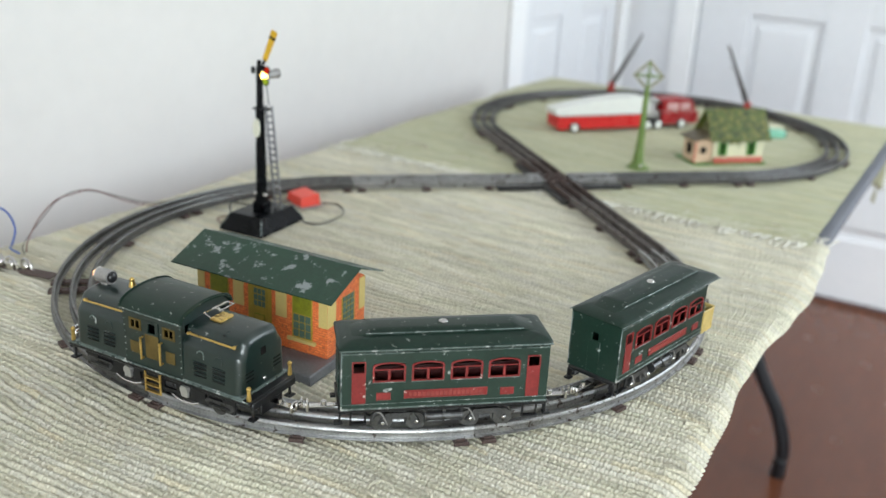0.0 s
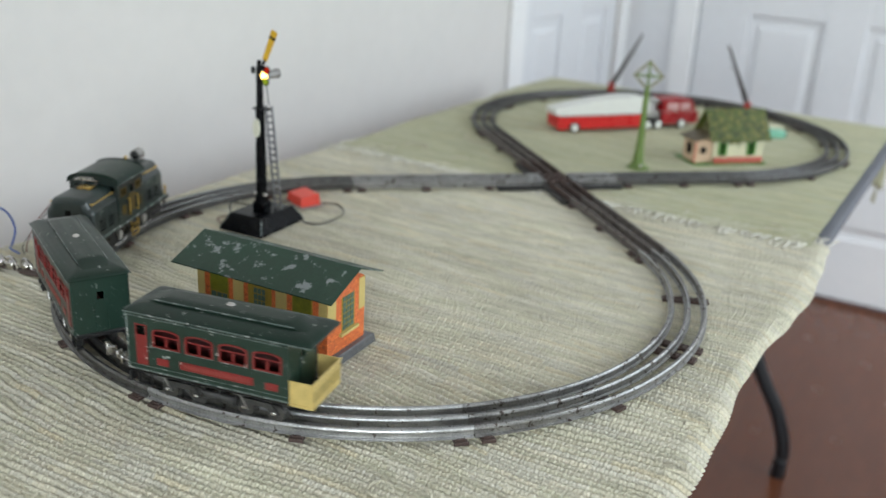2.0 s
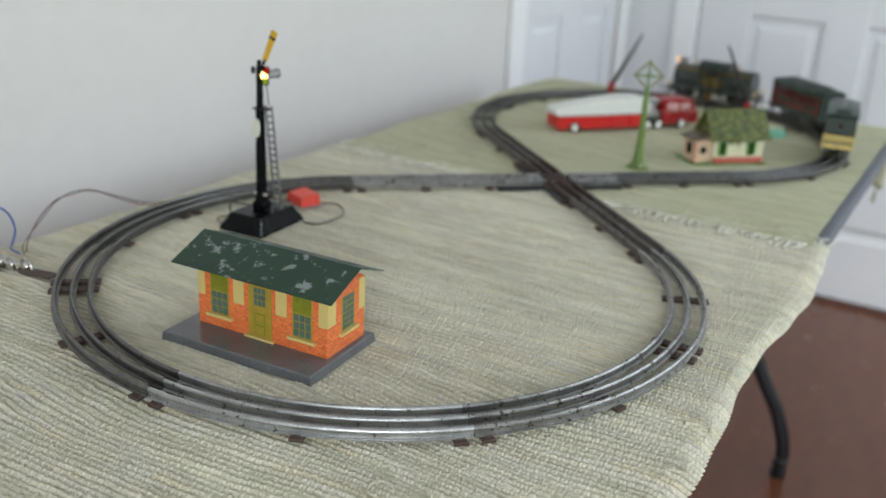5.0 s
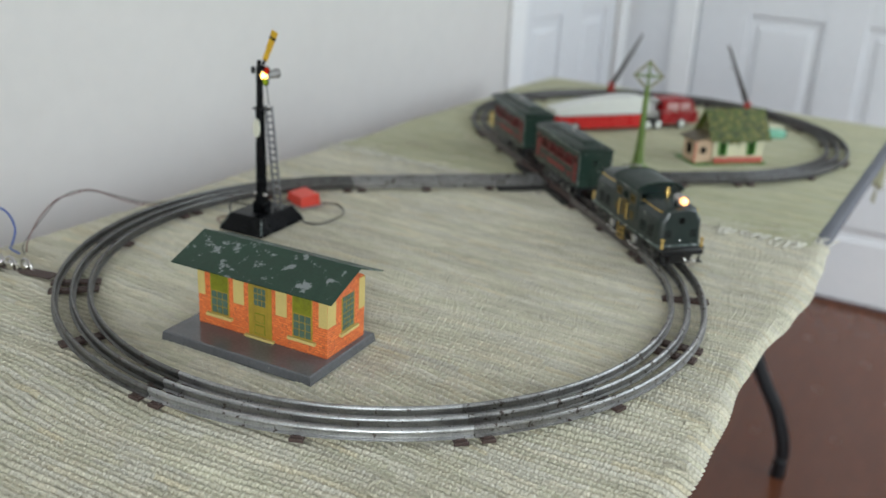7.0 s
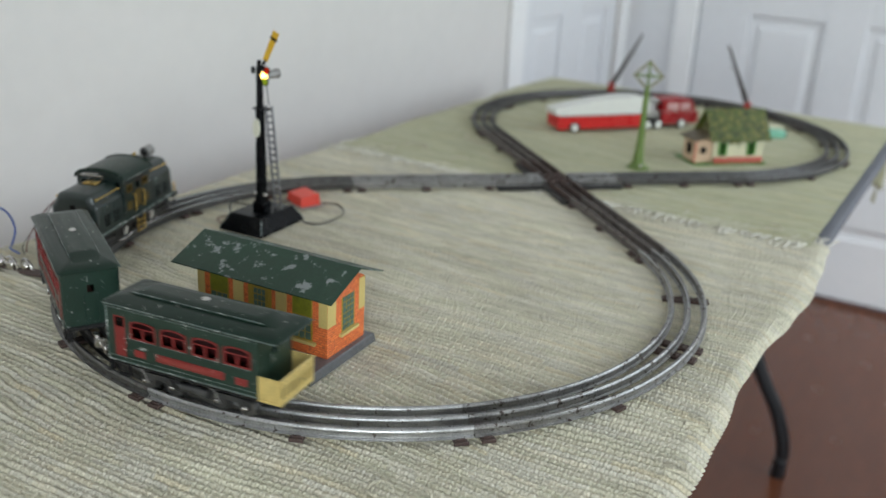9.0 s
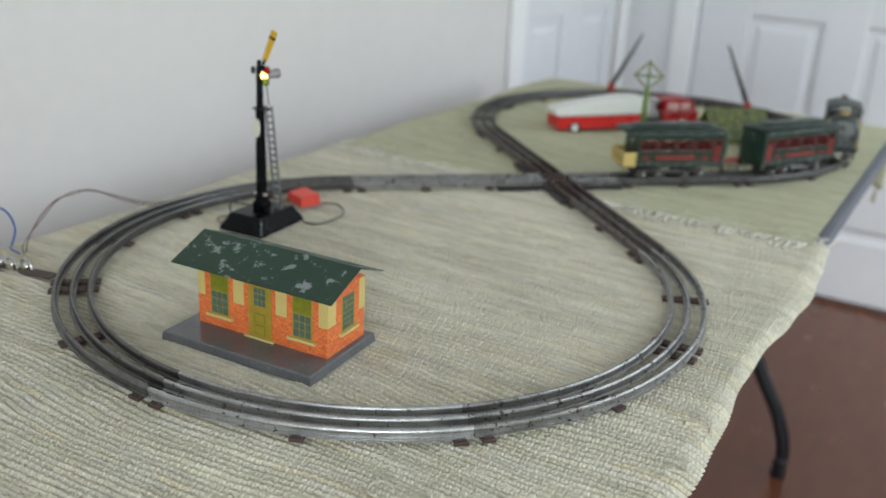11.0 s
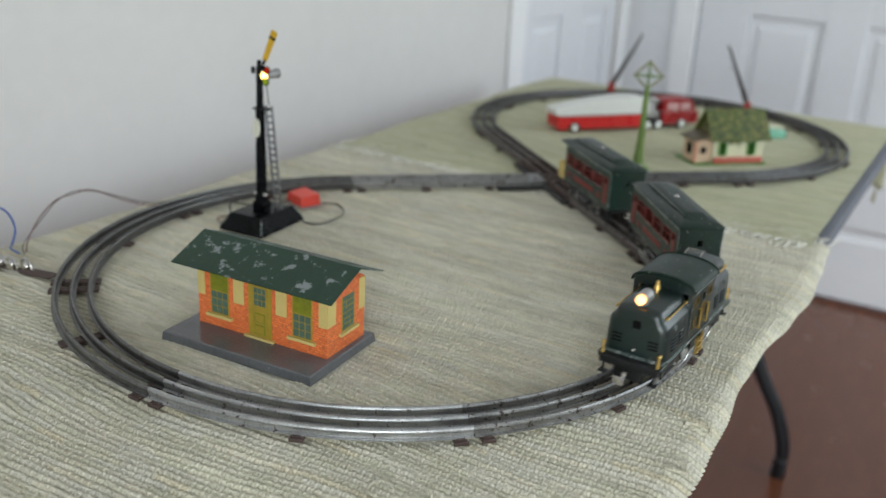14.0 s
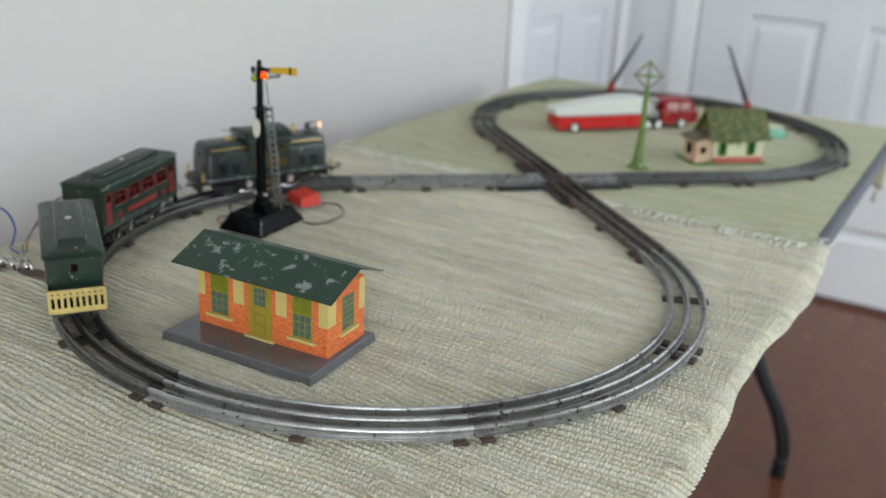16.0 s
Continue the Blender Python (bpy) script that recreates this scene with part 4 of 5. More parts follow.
            part("truck_side", b, M_STEEL, tr, "dull steel truck side")
            for dx in (-0.0125, 0.0125):
                wheel(tr, xc + dx, s * 0.0162, 0.0070)
                ax = B()
                ball(ax, (xc + dx, s * 0.0216, 0.0088), 0.0018, 8)
                part("axle_end", ax, M_SILVER, tr)
            b = B()
            pipe(b, [(xc + 0.0175, s * 0.0216, 0.0184), (xc + 0.0140, s * 0.0220, 0.0172), (xc + 0.0110, s * 0.0222, 0.0120), (xc + 0.0090, s * 0.0220, 0.0075)], 0.0007, 5)
            part("brace", b, M_GREYTIN, tr, "bent grey brace")
    for s in (-1, 1):
        b = B()
        rod(b, (-0.0135, s * 0.0205, 0.0120), (0.0135, s * 0.0205, 0.0120), 0.0034, seg=14)
        for x in (-0.0135, 0.0, 0.0135):
            rod(b, (x - 0.0008, s * 0.0205, 0.0120), (x + 0.0008, s * 0.0205, 0.0120), 0.0042, seg=14)
            box(b, (x - 0.0012, s * 0.0205 - 0.001, 0.0140), (x + 0.0012, s * 0.0205 + 0.001, 0.0186))
        part("air_tank", b, M_STEEL, t, "dull steel tank slung under the floor")
        for c in ((0.0630,) if tail else (0.0630, -0.0640)):
            b = B()
            for sx in (-1, 1):
                rod(b, (c + sx * 0.0052, s * 0.0228, 0.0105), (c + sx * 0.0052, s * 0.0228, 0.0190), 0.0009, seg=6)
            box(b, (c - 0.0062, s * 0.0228 - 0.0022, 0.0095), (c + 0.0062, s * 0.0228 + 0.0022, 0.0107), 0.0003)
            part("door_step", b, M_BLACK, t, "black hanging step")
    coupler(t, 0.076, 1)
    if not tail:
        coupler(t, -0.076, -1)
    else:
        # rear platform with a pierced railing
        def pierced(u0, u1):
            n = 9 if u1 - u0 > 0.03 else 3
            w = (u1 - u0 - 0.002) / n
            hs = [(u0 + 0.001 + k * w + w * 0.24, u0 + 0.001 + (k + 1) * w - w * 0.24, 0.0255, 0.0348) for k in range(n)]
            hs += [(u0 + 0.001 + k * w + w * 0.3, u0 + 0.001 + (k + 1) * w - w * 0.3, 0.0372, 0.0386) for k in range(n)]
            return hs
        rl = part("platform_railing", panel(B(), -0.0252, 0.0252, 0.0205, 0.0412, pierced(-0.0252, 0.0252), endw(-0.0782, -0.0775)), M_RAILING, t, "pierced yellow-gold railing", smooth=False)
        for s in (-1, 1):
            sd = part("railing_side", box(B(), (-0.0775, s * 0.0249 - 0.0004, 0.0205), (-0.0595, s * 0.0249 + 0.0004, 0.0412), 0.0002), M_RAILING, rl, "solid embossed side panel", smooth=False)
            o = [(-0.0772, 0.0210), (-0.0598, 0.0210), (-0.0598, 0.0410), (-0.0772, 0.0410)]
            i = [(-0.0754, 0.0232), (-0.0616, 0.0232), (-0.0616, 0.0388), (-0.0754, 0.0388)]
            part("raised_border", ring(B(), o, i, side(s * 0.0252, s * 0.0258)), M_RAILING, sd, smooth=False)
        b = B()
        pipe(b, [(-0.0785, -0.0252, 0.0414), (-0.0785, 0, 0.0414), (-0.0785, 0.0252, 0.0414)], 0.0008, 6)
        part("railing_top", b, M_RAILING, rl)
    return t


def stretch(t, k, across=1.0):
    for o in t.children_recursive:
        o.data.transform(Matrix.Diagonal((k, across, 1, 1)))
    return t


loco, coach, tail_coach = stretch(make_loco(), 1.015), stretch(make_coach(False), 1.0, 0.91), stretch(make_coach(True), 1.0, 0.91)

# the way of the locomotive's middle along the track: seconds, metres past the crossing
RUN = [(0.0, 3.042), (0.7, 3.042), (0.8, 3.053), (0.9, 3.077), (1.0, 3.100), (1.2, 3.144), (1.5, 3.228), (2.0, 3.422), (2.5, 3.648), (3.0, 3.909), (3.5, 4.182), (4.0, 4.455),
       (6.3, 5.934), (6.9, 6.312), (7.5, 6.685), (8.1, 7.035), (9.0, 7.525), (11.7, 9.210), (12.1, 9.475), (12.5, 9.760), (13.0, 10.100), (13.5, 10.455), (14.0, 10.755), (14.5, 11.044), (15.0, 11.300), (15.5, 11.557), (16.0, 11.846)]
# the couplers have slack: seconds, how much farther back the first and the second coach hang
GAP_1, GAP_2 = 0.2155, 0.2005
SLACK = [(0, -0.0055, -0.006), (0.7, -0.0055, -0.006), (1.0, 0.006, 0.0085), (1.5, 0.002, 0.004), (2.0, 0.006, 0.014), (2.5, 0.002, 0.004), (3.0, 0.006, 0.005), (4.0, 0.001, 0.007), (6.5, 0.0, 0.0), (7.5, 0.0, -0.002),
         (8.5, 0.007, 0.011), (9.2, 0.005, 0.008), (12.5, 0.0, 0.0), (14.5, 0.001, 0.002), (15.0, 0.006, 0.007), (16.0, 0.004, 0.005)]
AXLE_LOCO, AXLE_COACH = 0.040, 0.045


def run_at(t):
    """Smooth, never backwards, through RUN."""
    T, S = [r[0] for r in RUN], [r[1] for r in RUN]
    n = len(T)
    sl = [(S[i + 1] - S[i]) / (T[i + 1] - T[i]) for i in range(n - 1)]
    m = [sl[0]] + [0 if sl[i - 1] * sl[i] <= 0 else 2 * sl[i - 1] * sl[i] / (sl[i - 1] + sl[i]) for i in range(1, n - 1)] + [sl[-1]]
    i = max(0, min(n - 2, next((k for k in range(n - 1) if t <= T[k + 1]), n - 2)))
    h = T[i + 1] - T[i]
    u = (t - T[i]) / h
    return ((2 * u ** 3 - 3 * u * u + 1) * S[i] + (u ** 3 - 2 * u * u + u) * h * m[i]
            + (3 * u * u - 2 * u ** 3) * S[i + 1] + (u ** 3 - u * u) * h * m[i + 1])


def slack_at(t, k):
    if k == 0:
        return 0.0
    i = max(j for j in range(len(SLACK) - 1) if SLACK[j][0] <= t)
    u = (t - SLACK[i][0]) / (SLACK[i + 1][0] - SLACK[i][0])
    u = u * u * (3 - 2 * u)
    return SLACK[i][k] + (SLACK[i + 1][k] - SLACK[i][k]) * u


def car_pose(s, a):
    x1, y1, _ = on_track(s + a)
    x0, y0, _ = on_track(s - a)
    return pose((x0 + x1) / 2, (y0 + y1) / 2, RAIL_Z - 0.0002, 0, 0, math.degrees(math.atan2(y1 - y0, x1 - x0)))


def move_train():
    times = [i / 10 for i in range(161)]
    for ob, back, k, a in ((loco, 0, 0, AXLE_LOCO), (coach, GAP_1, 1, AXLE_COACH), (tail_coach, GAP_1 + GAP_2, 2, AXLE_COACH)):
        walk(ob, [(t, car_pose(run_at(t) - back - slack_at(t, k), a)) for t in times])

# ---- the station ----
M_ROOF_ST = material("worn_green_station_roof", (0.011, 0.040, 0.022), 0.55, vary=0.32, scale=40, spots=(0.22, 0.24, 0.24), spot_amount=0.15, spot_scale=80)
M_CREAM = material("cream_tin", (0.60, 0.47, 0.17), 0.42, vary=0.1, scale=70)
M_OLIVE = material("olive_window_blind", (0.19, 0.20, 0.012), 0.45, vary=0.35, scale=160)
M_PANE = material("blue_green_printed_pane", (0.075, 0.13, 0.10), 0.4, vary=0.3, scale=160)
M_GOLDLINE = material("ochre_printed_frame", (0.36, 0.25, 0.030), 0.42, vary=0.2, scale=120)
M_OCHRE = material("ochre_door_print", (0.33, 0.23, 0.03), 0.42, vary=0.2, scale=90)
M_GREYBASE = material("grey_enamelled_base", (0.115, 0.118, 0.128), 0.22, vary=0.2, scale=40, spots=(0.22, 0.22, 0.22), spot_amount=0.05, spot_scale=100)


def brick_material():
    m = material("orange_brick_print", (0.66, 0.155, 0.045), 0.42, vary=0.18, scale=90)
    n, l = m.node_tree.nodes, m.node_tree.links
    tc = n.new("ShaderNodeTexCoord")
    sep = n.new("ShaderNodeSeparateXYZ")
    l.new(tc.outputs["Object"], sep.inputs[0])
    su = n.new("ShaderNodeMath")
    su.operation = "ADD"
    l.new(sep.outputs["X"], su.inputs[0])
    l.new(sep.outputs["Y"], su.inputs[1])
    co = n.new("ShaderNodeCombineXYZ")
    l.new(su.outputs[0], co.inputs["X"])
    l.new(sep.outputs["Z"], co.inputs["Y"])
    br = n.new("ShaderNodeTexBrick")
    br.inputs["Scale"].default_value = 1
    br.inputs["Brick Width"].default_value = 0.0054
    br.inputs["Row Height"].default_value = 0.0022
    br.inputs["Mortar Size"].default_value = 0.00035
    br.inputs["Color1"].default_value = (0.90, 0.25, 0.068, 1)
    br.inputs["Color2"].default_value = (0.70, 0.150, 0.042, 1)
    br.inputs["Mortar"].default_value = (0.60, 0.130, 0.042, 1)
    l.new(co.outputs[0], br.inputs["Vector"])
    fl = n.new("ShaderNodeTexNoise")
    fl.inputs["Scale"].default_value = 420
    fl.inputs["Detail"].default_value = 3
    l.new(tc.outputs["Object"], fl.inputs["Vector"])
    fr = n.new("ShaderNodeMapRange")
    fr.inputs["From Min"].default_value, fr.inputs["From Max"].default_value = 0.57, 0.66
    fr.inputs["To Max"].default_value = 0.75
    l.new(fl.outputs["Fac"], fr.inputs["Value"])
    mx = n.new("ShaderNodeMix")
    mx.data_type = "RGBA"
    l.new(fr.outputs["Result"], mx.inputs["Factor"])
    l.new(br.outputs["Color"], mx.inputs[6])
    mx.inputs[7].default_value = (0.30, 0.10, 0.05, 1)
    l.new(mx.outputs[2], n["Principled BSDF"].inputs["Base Color"])
    return m


M_BRICK = brick_material()


def build_station():
    st = thing("toy_station", "orange brick-printed tinplate toy station with a worn green roof", "toy house", m=pose(0.0058, -0.7000, TOP + 0.0008, 0, 0, 3.5))
    part("base", loft(B(), [[(-0.083, -0.0630, 0), (0.0760, -0.0630, 0), (0.0760, 0.038, 0), (-0.083, 0.038, 0)],
                            [(-0.082, -0.0620, 0.0072), (0.0750, -0.0620, 0.0072), (0.0750, 0.037, 0.0072), (-0.082, 0.037, 0.0072)],
                            [(-0.081, -0.0610, 0.0082), (0.0740, -0.0610, 0.0082), (0.0740, 0.036, 0.0082), (-0.081, 0.036, 0.0082)]]), M_GREYBASE, st, "glossy grey base plate", smooth=False)
    X, Y, Z0, ZE, ZR = 0.0690, 0.0288, 0.0082, 0.0655, 0.0815
    b = B()
    box(b, (-X, -Y, Z0), (X, Y, ZE))
    for s in (-1, 1):
        prism(b, [(-Y, ZE), (Y, ZE), (0, ZR)], "x", s * X, s * (X - 0.001))
    hs = part("wall", b, M_BRICK, st, "orange brick-printed wall", smooth=False)

    def front(u0, u1, z0, z1, mat, name, out=0.0005, face="front", parent=hs, label=""):
        bm = B()
        if face == "front":
            box(bm, (u0, -Y - out, z0), (u1, -Y, z1), 0.0001)
        elif face == "back":
            box(bm, (u0, Y, z0), (u1, Y + out, z1), 0.0001)
        else:
            s = 1 if face == "right" else -1
            box(bm, (min(s * X, s * (X + out)), u0, z0), (max(s * X, s * (X + out)), u1, z1), 0.0001)
        return part(name, bm, mat, parent, label, smooth=False)

    def window(c, face, w=0.0092, z0=0.0215, z1=0.0630, blind=True):
        f = front(c - w - 0.0012, c + w + 0.0012, z0 - 0.0008, z1 - 0.0002, M_GOLDLINE, "window", 0.0003, face, hs, "printed window with a blind")
        mid = (z0 + z1) / 2 + 0.0005 if blind else z1
        if blind:
            front(c - w, c + w, mid + 0.0006, z1 - 0.0006, M_OLIVE, "blind", 0.0006, face, f)
        nx, nz = 3, 3 if blind else 6
        for i in range(nx):
            for j in range(nz):
                a0 = c - w + 2 * w * i / nx
                b0 = z0 + (mid - z0) * j / nz
                front(a0 + 0.0005, a0 + 2 * w / nx - 0.0005, b0 + 0.0004, b0 + (mid - z0) / nz - 0.0004, M_PANE, "pane", 0.0007, face, f)
        front(c - w - 0.005, c + w + 0.005, z0 - 0.0036, z0 - 0.0008, M_CREAM, "sill", 0.0030, face, hs, "cream window sill")

    for face in ("front", "back"):
        for u0, u1 in ((-X, -0.0610), (-0.0293, -0.0178), (0.0163, 0.0278), (0.0605, X)):
            front(u0, u1, 0.0360, ZE, M_CREAM, "cream_panel", 0.0005, face)
        window(-0.0447, face)
        window(0.0437, face)
        d = front(-0.0128, 0.0119, 0.0090, 0.0630, M_GOLDLINE, "door", 0.0005, face, hs, "ochre panelled door with a glazed top")
        front(-0.0088, 0.0080, 0.0105, 0.0615, M_OCHRE, "door_leaf", 0.0008, face, d)
        for i in range(3):
            for j in range(3):
                a0, b0 = -0.0066 + i * 0.0042, 0.0400 + j * 0.0058
                front(a0 + 0.0003, a0 + 0.0039, b0, b0 + 0.0049, M_PANE, "pane", 0.0011, face, d)
        for z in (0.0130, 0.0240):
            front(-0.0060, 0.0052, z, z + 0.0090, M_OLIVE, "door_panel", 0.0012, face, d)
            front(-0.0050, 0.0042, z + 0.0010, z + 0.0080, M_OCHRE, "door_panel", 0.0016, face, d)
        front(-0.0165, 0.0150, Z0, 0.0105, M_CREAM, "door_step", 0.0030, face, hs, "cream door step")
    for face in ("left", "right"):
        window(0.0025, face, 0.0088, 0.0255, 0.0570, blind=False)
        front(-Y, -0.0165, 0.0360, ZE, M_CREAM, "cream_panel", 0.0005, face)
        front(0.0195, Y, 0.0360, ZE, M_CREAM, "cream_panel", 0.0005, face)
    b = B()
    t = 0.0011
    ridge, eave, zr, ze = 0.0, 0.0440, 0.0848, 0.0675
    back, zb = 0.0370, zr - (zr - ze) * 0.0370 / eave
    prism(b, [(-eave, ze), (0, zr), (back, zb), (back, zb - t), (0, zr - t), (-eave, ze - t)], "x", -0.0850, 0.0830)
    part("roof", b, M_ROOF_ST, st, "worn dark green tin roof", smooth=False)


build_station()

# ---- the semaphore ----
M_SIGBLACK = material("black_signal_enamel", (0.003, 0.0034, 0.0045), 0.26, spec=0.14, vary=0.2, scale=60, spots=(0.06, 0.06, 0.065), spot_amount=0.03, spot_scale=150)
M_YELLOW = material("yellow_signal_arm", (0.62, 0.36, 0.012), 0.4, vary=0.1, scale=90)
M_LADDER = material("grey_tin_ladder", (0.30, 0.31, 0.33), 0.38, metal=0.8, vary=0.25, scale=90)
M_BULB = material("lit_signal_bulb", (1.0, 0.8, 0.5), 0.3, vary=0.02, emit=(1.0, 0.62, 0.14), emit_strength=6.0)
M_PLAQUE = material("aged_white_disc", (0.66, 0.65, 0.54), 0.5, vary=0.08, scale=90)


def glass(name, colour):
    m = bpy.data.materials.new(name)
    m.use_nodes = True
    b = m.node_tree.nodes["Principled BSDF"]
    b.inputs["Base Color"].default_value = (*colour, 1)
    b.inputs["Transmission Weight"].default_value = 1.0
    b.inputs["Roughness"].default_value = 0.15
    b.inputs["IOR"].default_value = 1.05
    return m


M_REDGLASS = glass("red_signal_glass", (0.95, 0.05, 0.015))
M_GREENGLASS = glass("green_signal_glass", (0.62, 0.80, 0.06))
PIVOT = Vector((0.0085, -0.0070, 0.1865))


def build_signal():
    sg = thing("toy_semaphore", "black tinplate toy semaphore signal with a yellow arm", "toy signal", m=pose(-0.2070, -0.4835, TOP + 0.0008, 0, 0, 4.5))
    def sq(hx, hy, z):
        return [(-hx, -hy, z), (hx, -hy, z), (hx, hy, z), (-hx, hy, z)]
    bs = part("base", loft(B(), [sq(0.0300, 0.0420, 0), sq(0.0300, 0.0420, 0.002), sq(0.0225, 0.0310, 0.0185), sq(0.0215, 0.030, 0.0195)]), M_SIGBLACK, sg, "glossy black flared base", smooth=False)
    for sx in (-1, 1):
        for sy in (-1, 1):
            part("base_edge", rod(B(), (sx * 0.0299, sy * 0.0419, 0.002), (sx * 0.0225, sy * 0.0310, 0.0186), 0.0006, seg=6), M_EDGE, bs)
    b = B()
    box(b, (-0.0085, -0.0085, 0.0190), (0.0085, 0.0085, 0.0300), 0.002)
    rod(b, (0, 0, 0.0190), (0, 0, 0.0400), 0.0095, 0.0070, seg=16)
    rod(b, (0, 0, 0.0390), (0, 0, 0.1400), 0.0066, 0.0052, seg=16)
    rod(b, (0, 0, 0.1400), (0, 0, 0.1860), 0.0042, 0.0036, seg=14)
    rod(b, (0, 0, 0.1388), (0, 0, 0.1412), 0.0066, seg=16)
    post = part("post", b, M_SIGBLACK, sg, "glossy black tapered post")
    b = B()
    rod(b, (0, 0, 0.1860), (0, 0, 0.1905), 0.0040, 0.0022, seg=12)
    ball(b, (0, 0, 0.1925), 0.0030, 10)
    part("finial", b, M_SIGBLACK, post)
    b = B()
    rod(b, (-0.0012, -0.0075, 0.1180), (-0.0012, -0.0055, 0.1180), 0.0078, seg=20)
    bmesh.ops.scale(b, vec=(0.62, 1, 1.4), verts=b.verts, space=Matrix.Translation((0, 0, -0.1180)))
    part("disc", b, M_PLAQUE, sg, "aged white oval plaque")
    b = B()
    box(b, (-0.0075, -0.0060, 0.1395), (0.0140, 0.0075, 0.1406), 0.0003)
    part("platform", b, M_SIGBLACK, sg)
    # ladder leaning on the post
    for s in (-1, 1):
        part("ladder_rail", rod(B(), (0.0150 + s * 0.0044, 0.012, 0.0190), (0.0100 + s * 0.0044, 0.003, 0.1440), 0.0014, seg=6), M_LADDER, sg, "grey tin ladder rail")
    for k in range(16):
        f = (k + 0.6) / 16.2
        c = Vector((0.0150, 0.012, 0.0190)).lerp(Vector((0.0100, 0.003, 0.1440)), f)
        part("rung", box(B(), (c.x - 0.0046, c.y - 0.0010, c.z - 0.0009), (c.x + 0.0046, c.y + 0.0010, c.z + 0.0009)), M_LADDER, sg)
    b = B()
    pipe(b, [(0.0095, 0.004, 0.1440), (0.0105, 0.001, 0.1560), (0.0120, -0.003, 0.1680), (0.0120, -0.0055, 0.1800)], 0.0006, 5)
    part("pull_wire", b, M_LADDER, sg)
    for p in ((-0.0050, -0.0045, 0.0385), (0.0072, -0.0035, 0.0385)):
        b = B()
        ball(b, p, 0.0030, 10)
        part("terminal_knob", b, M_SILVER, sg, "nickel terminal knob")
    # lamp house behind the arm
    lh = part("lamp_house", rod(rod(B(), (0.0085, -0.0020, 0.1785), (0.0095, 0.0190, 0.1785), 0.0048, seg=16), (0.0095, 0.0185, 0.1785), (0.0095, 0.0205, 0.1785), 0.0056, seg=16), M_GREYTIN, sg, "grey drum lamp house")
    b = B()
    ball(b, (0.0085, -0.0030, 0.1785), 0.0043, 12, (1, 0.5, 1))
    part("bulb", b, M_BULB, lh, "glowing warm signal bulb")
    b = B()
    box(b, (0, -0.0040, 0.1845), (0.0085, -0.0012, 0.1885), 0.0006)
    rod(b, (0.0085, -0.0020, 0.1865), (0.0085, -0.0085, 0.1865), 0.0016, seg=8)
    box(b, (-0.0068, -0.0072, 0.1800), (-0.0030, -0.0030, 0.1880), 0.001)
    part("arm_bearing", b, M_SIGBLACK, sg)
    # the arm: its own x axis runs along the blade
    arm = part("arm", loft(B(), [[(0.0115, -0.0005, -0.0030), (0.0115, 0.0005, -0.0030), (0.0115, 0.0005, 0.0030), (0.0115, -0.0005, 0.0030)],
                                 [(0.0475, -0.0005, -0.0042), (0.0475, 0.0005, -0.0042), (0.0475, 0.0005, 0.0042), (0.0475, -0.0005, 0.0042)]]), M_YELLOW, sg, "yellow semaphore arm with a black band", smooth=False)
    part("arm_band", box(B(), (0.0375, -0.0008, -0.0042), (0.0405, 0.0008, 0.0042)), M_SIGBLACK, arm, "black band")
    b = B()
    box(b, (-0.0020, -0.0006, -0.0018), (0.0125, 0.0004, 0.0018), 0.0003)
    for a, r in ((-70, 0.0070), (225, 0.0145)):
        c = (r * math.cos(radians(a)), r * math.sin(radians(a)))
        o = [(c[0] + 0.0046 * math.cos(k * math.pi / 8), c[1] + 0.0046 * math.sin(k * math.pi / 8)) for k in range(16)]
        i = [(c[0] + 0.0038 * math.cos(k * math.pi / 8), c[1] + 0.0038 * math.sin(k * math.pi / 8)) for k in range(16)]
        ring(b, o, i, side(-0.0006, 0.0004))
    sp = part("spectacle", b, M_SIGBLACK, arm, "black spectacle frame")
    for a, r, mat, lab in ((-70, 0.0070, M_REDGLASS, "red glass"), (225, 0.0145, M_GREENGLASS, "yellow-green glass")):
        c = (r * math.cos(radians(a)), r * math.sin(radians(a)))
        part("spectacle_glass", rod(B(), (c[0], -0.0004, c[1]), (c[0], 0.0002, c[1]), 0.0039, seg=16), mat, sp, lab)
    return sg, arm


semaphore, signal_arm = build_signal()

# ---- small things by the track ----
M_RED = material("red_enamel", (0.56, 0.020, 0.020), 0.30, vary=0.12, scale=50, spots=(0.30, 0.02, 0.02), spot_amount=0.1, spot_scale=60)
M_REDBOX = material("bright_red_plastic", (0.75, 0.065, 0.040), 0.42, vary=0.08, scale=80)
M_COPPER = material("brown_red_wire", (0.16, 0.055, 0.045), 0.5)
M_BLUEWIRE = material("blue_wire", (0.03, 0.09, 0.36), 0.45)
M_GREYWIRE = material("dark_grey_wire", (0.05, 0.045, 0.04), 0.5)


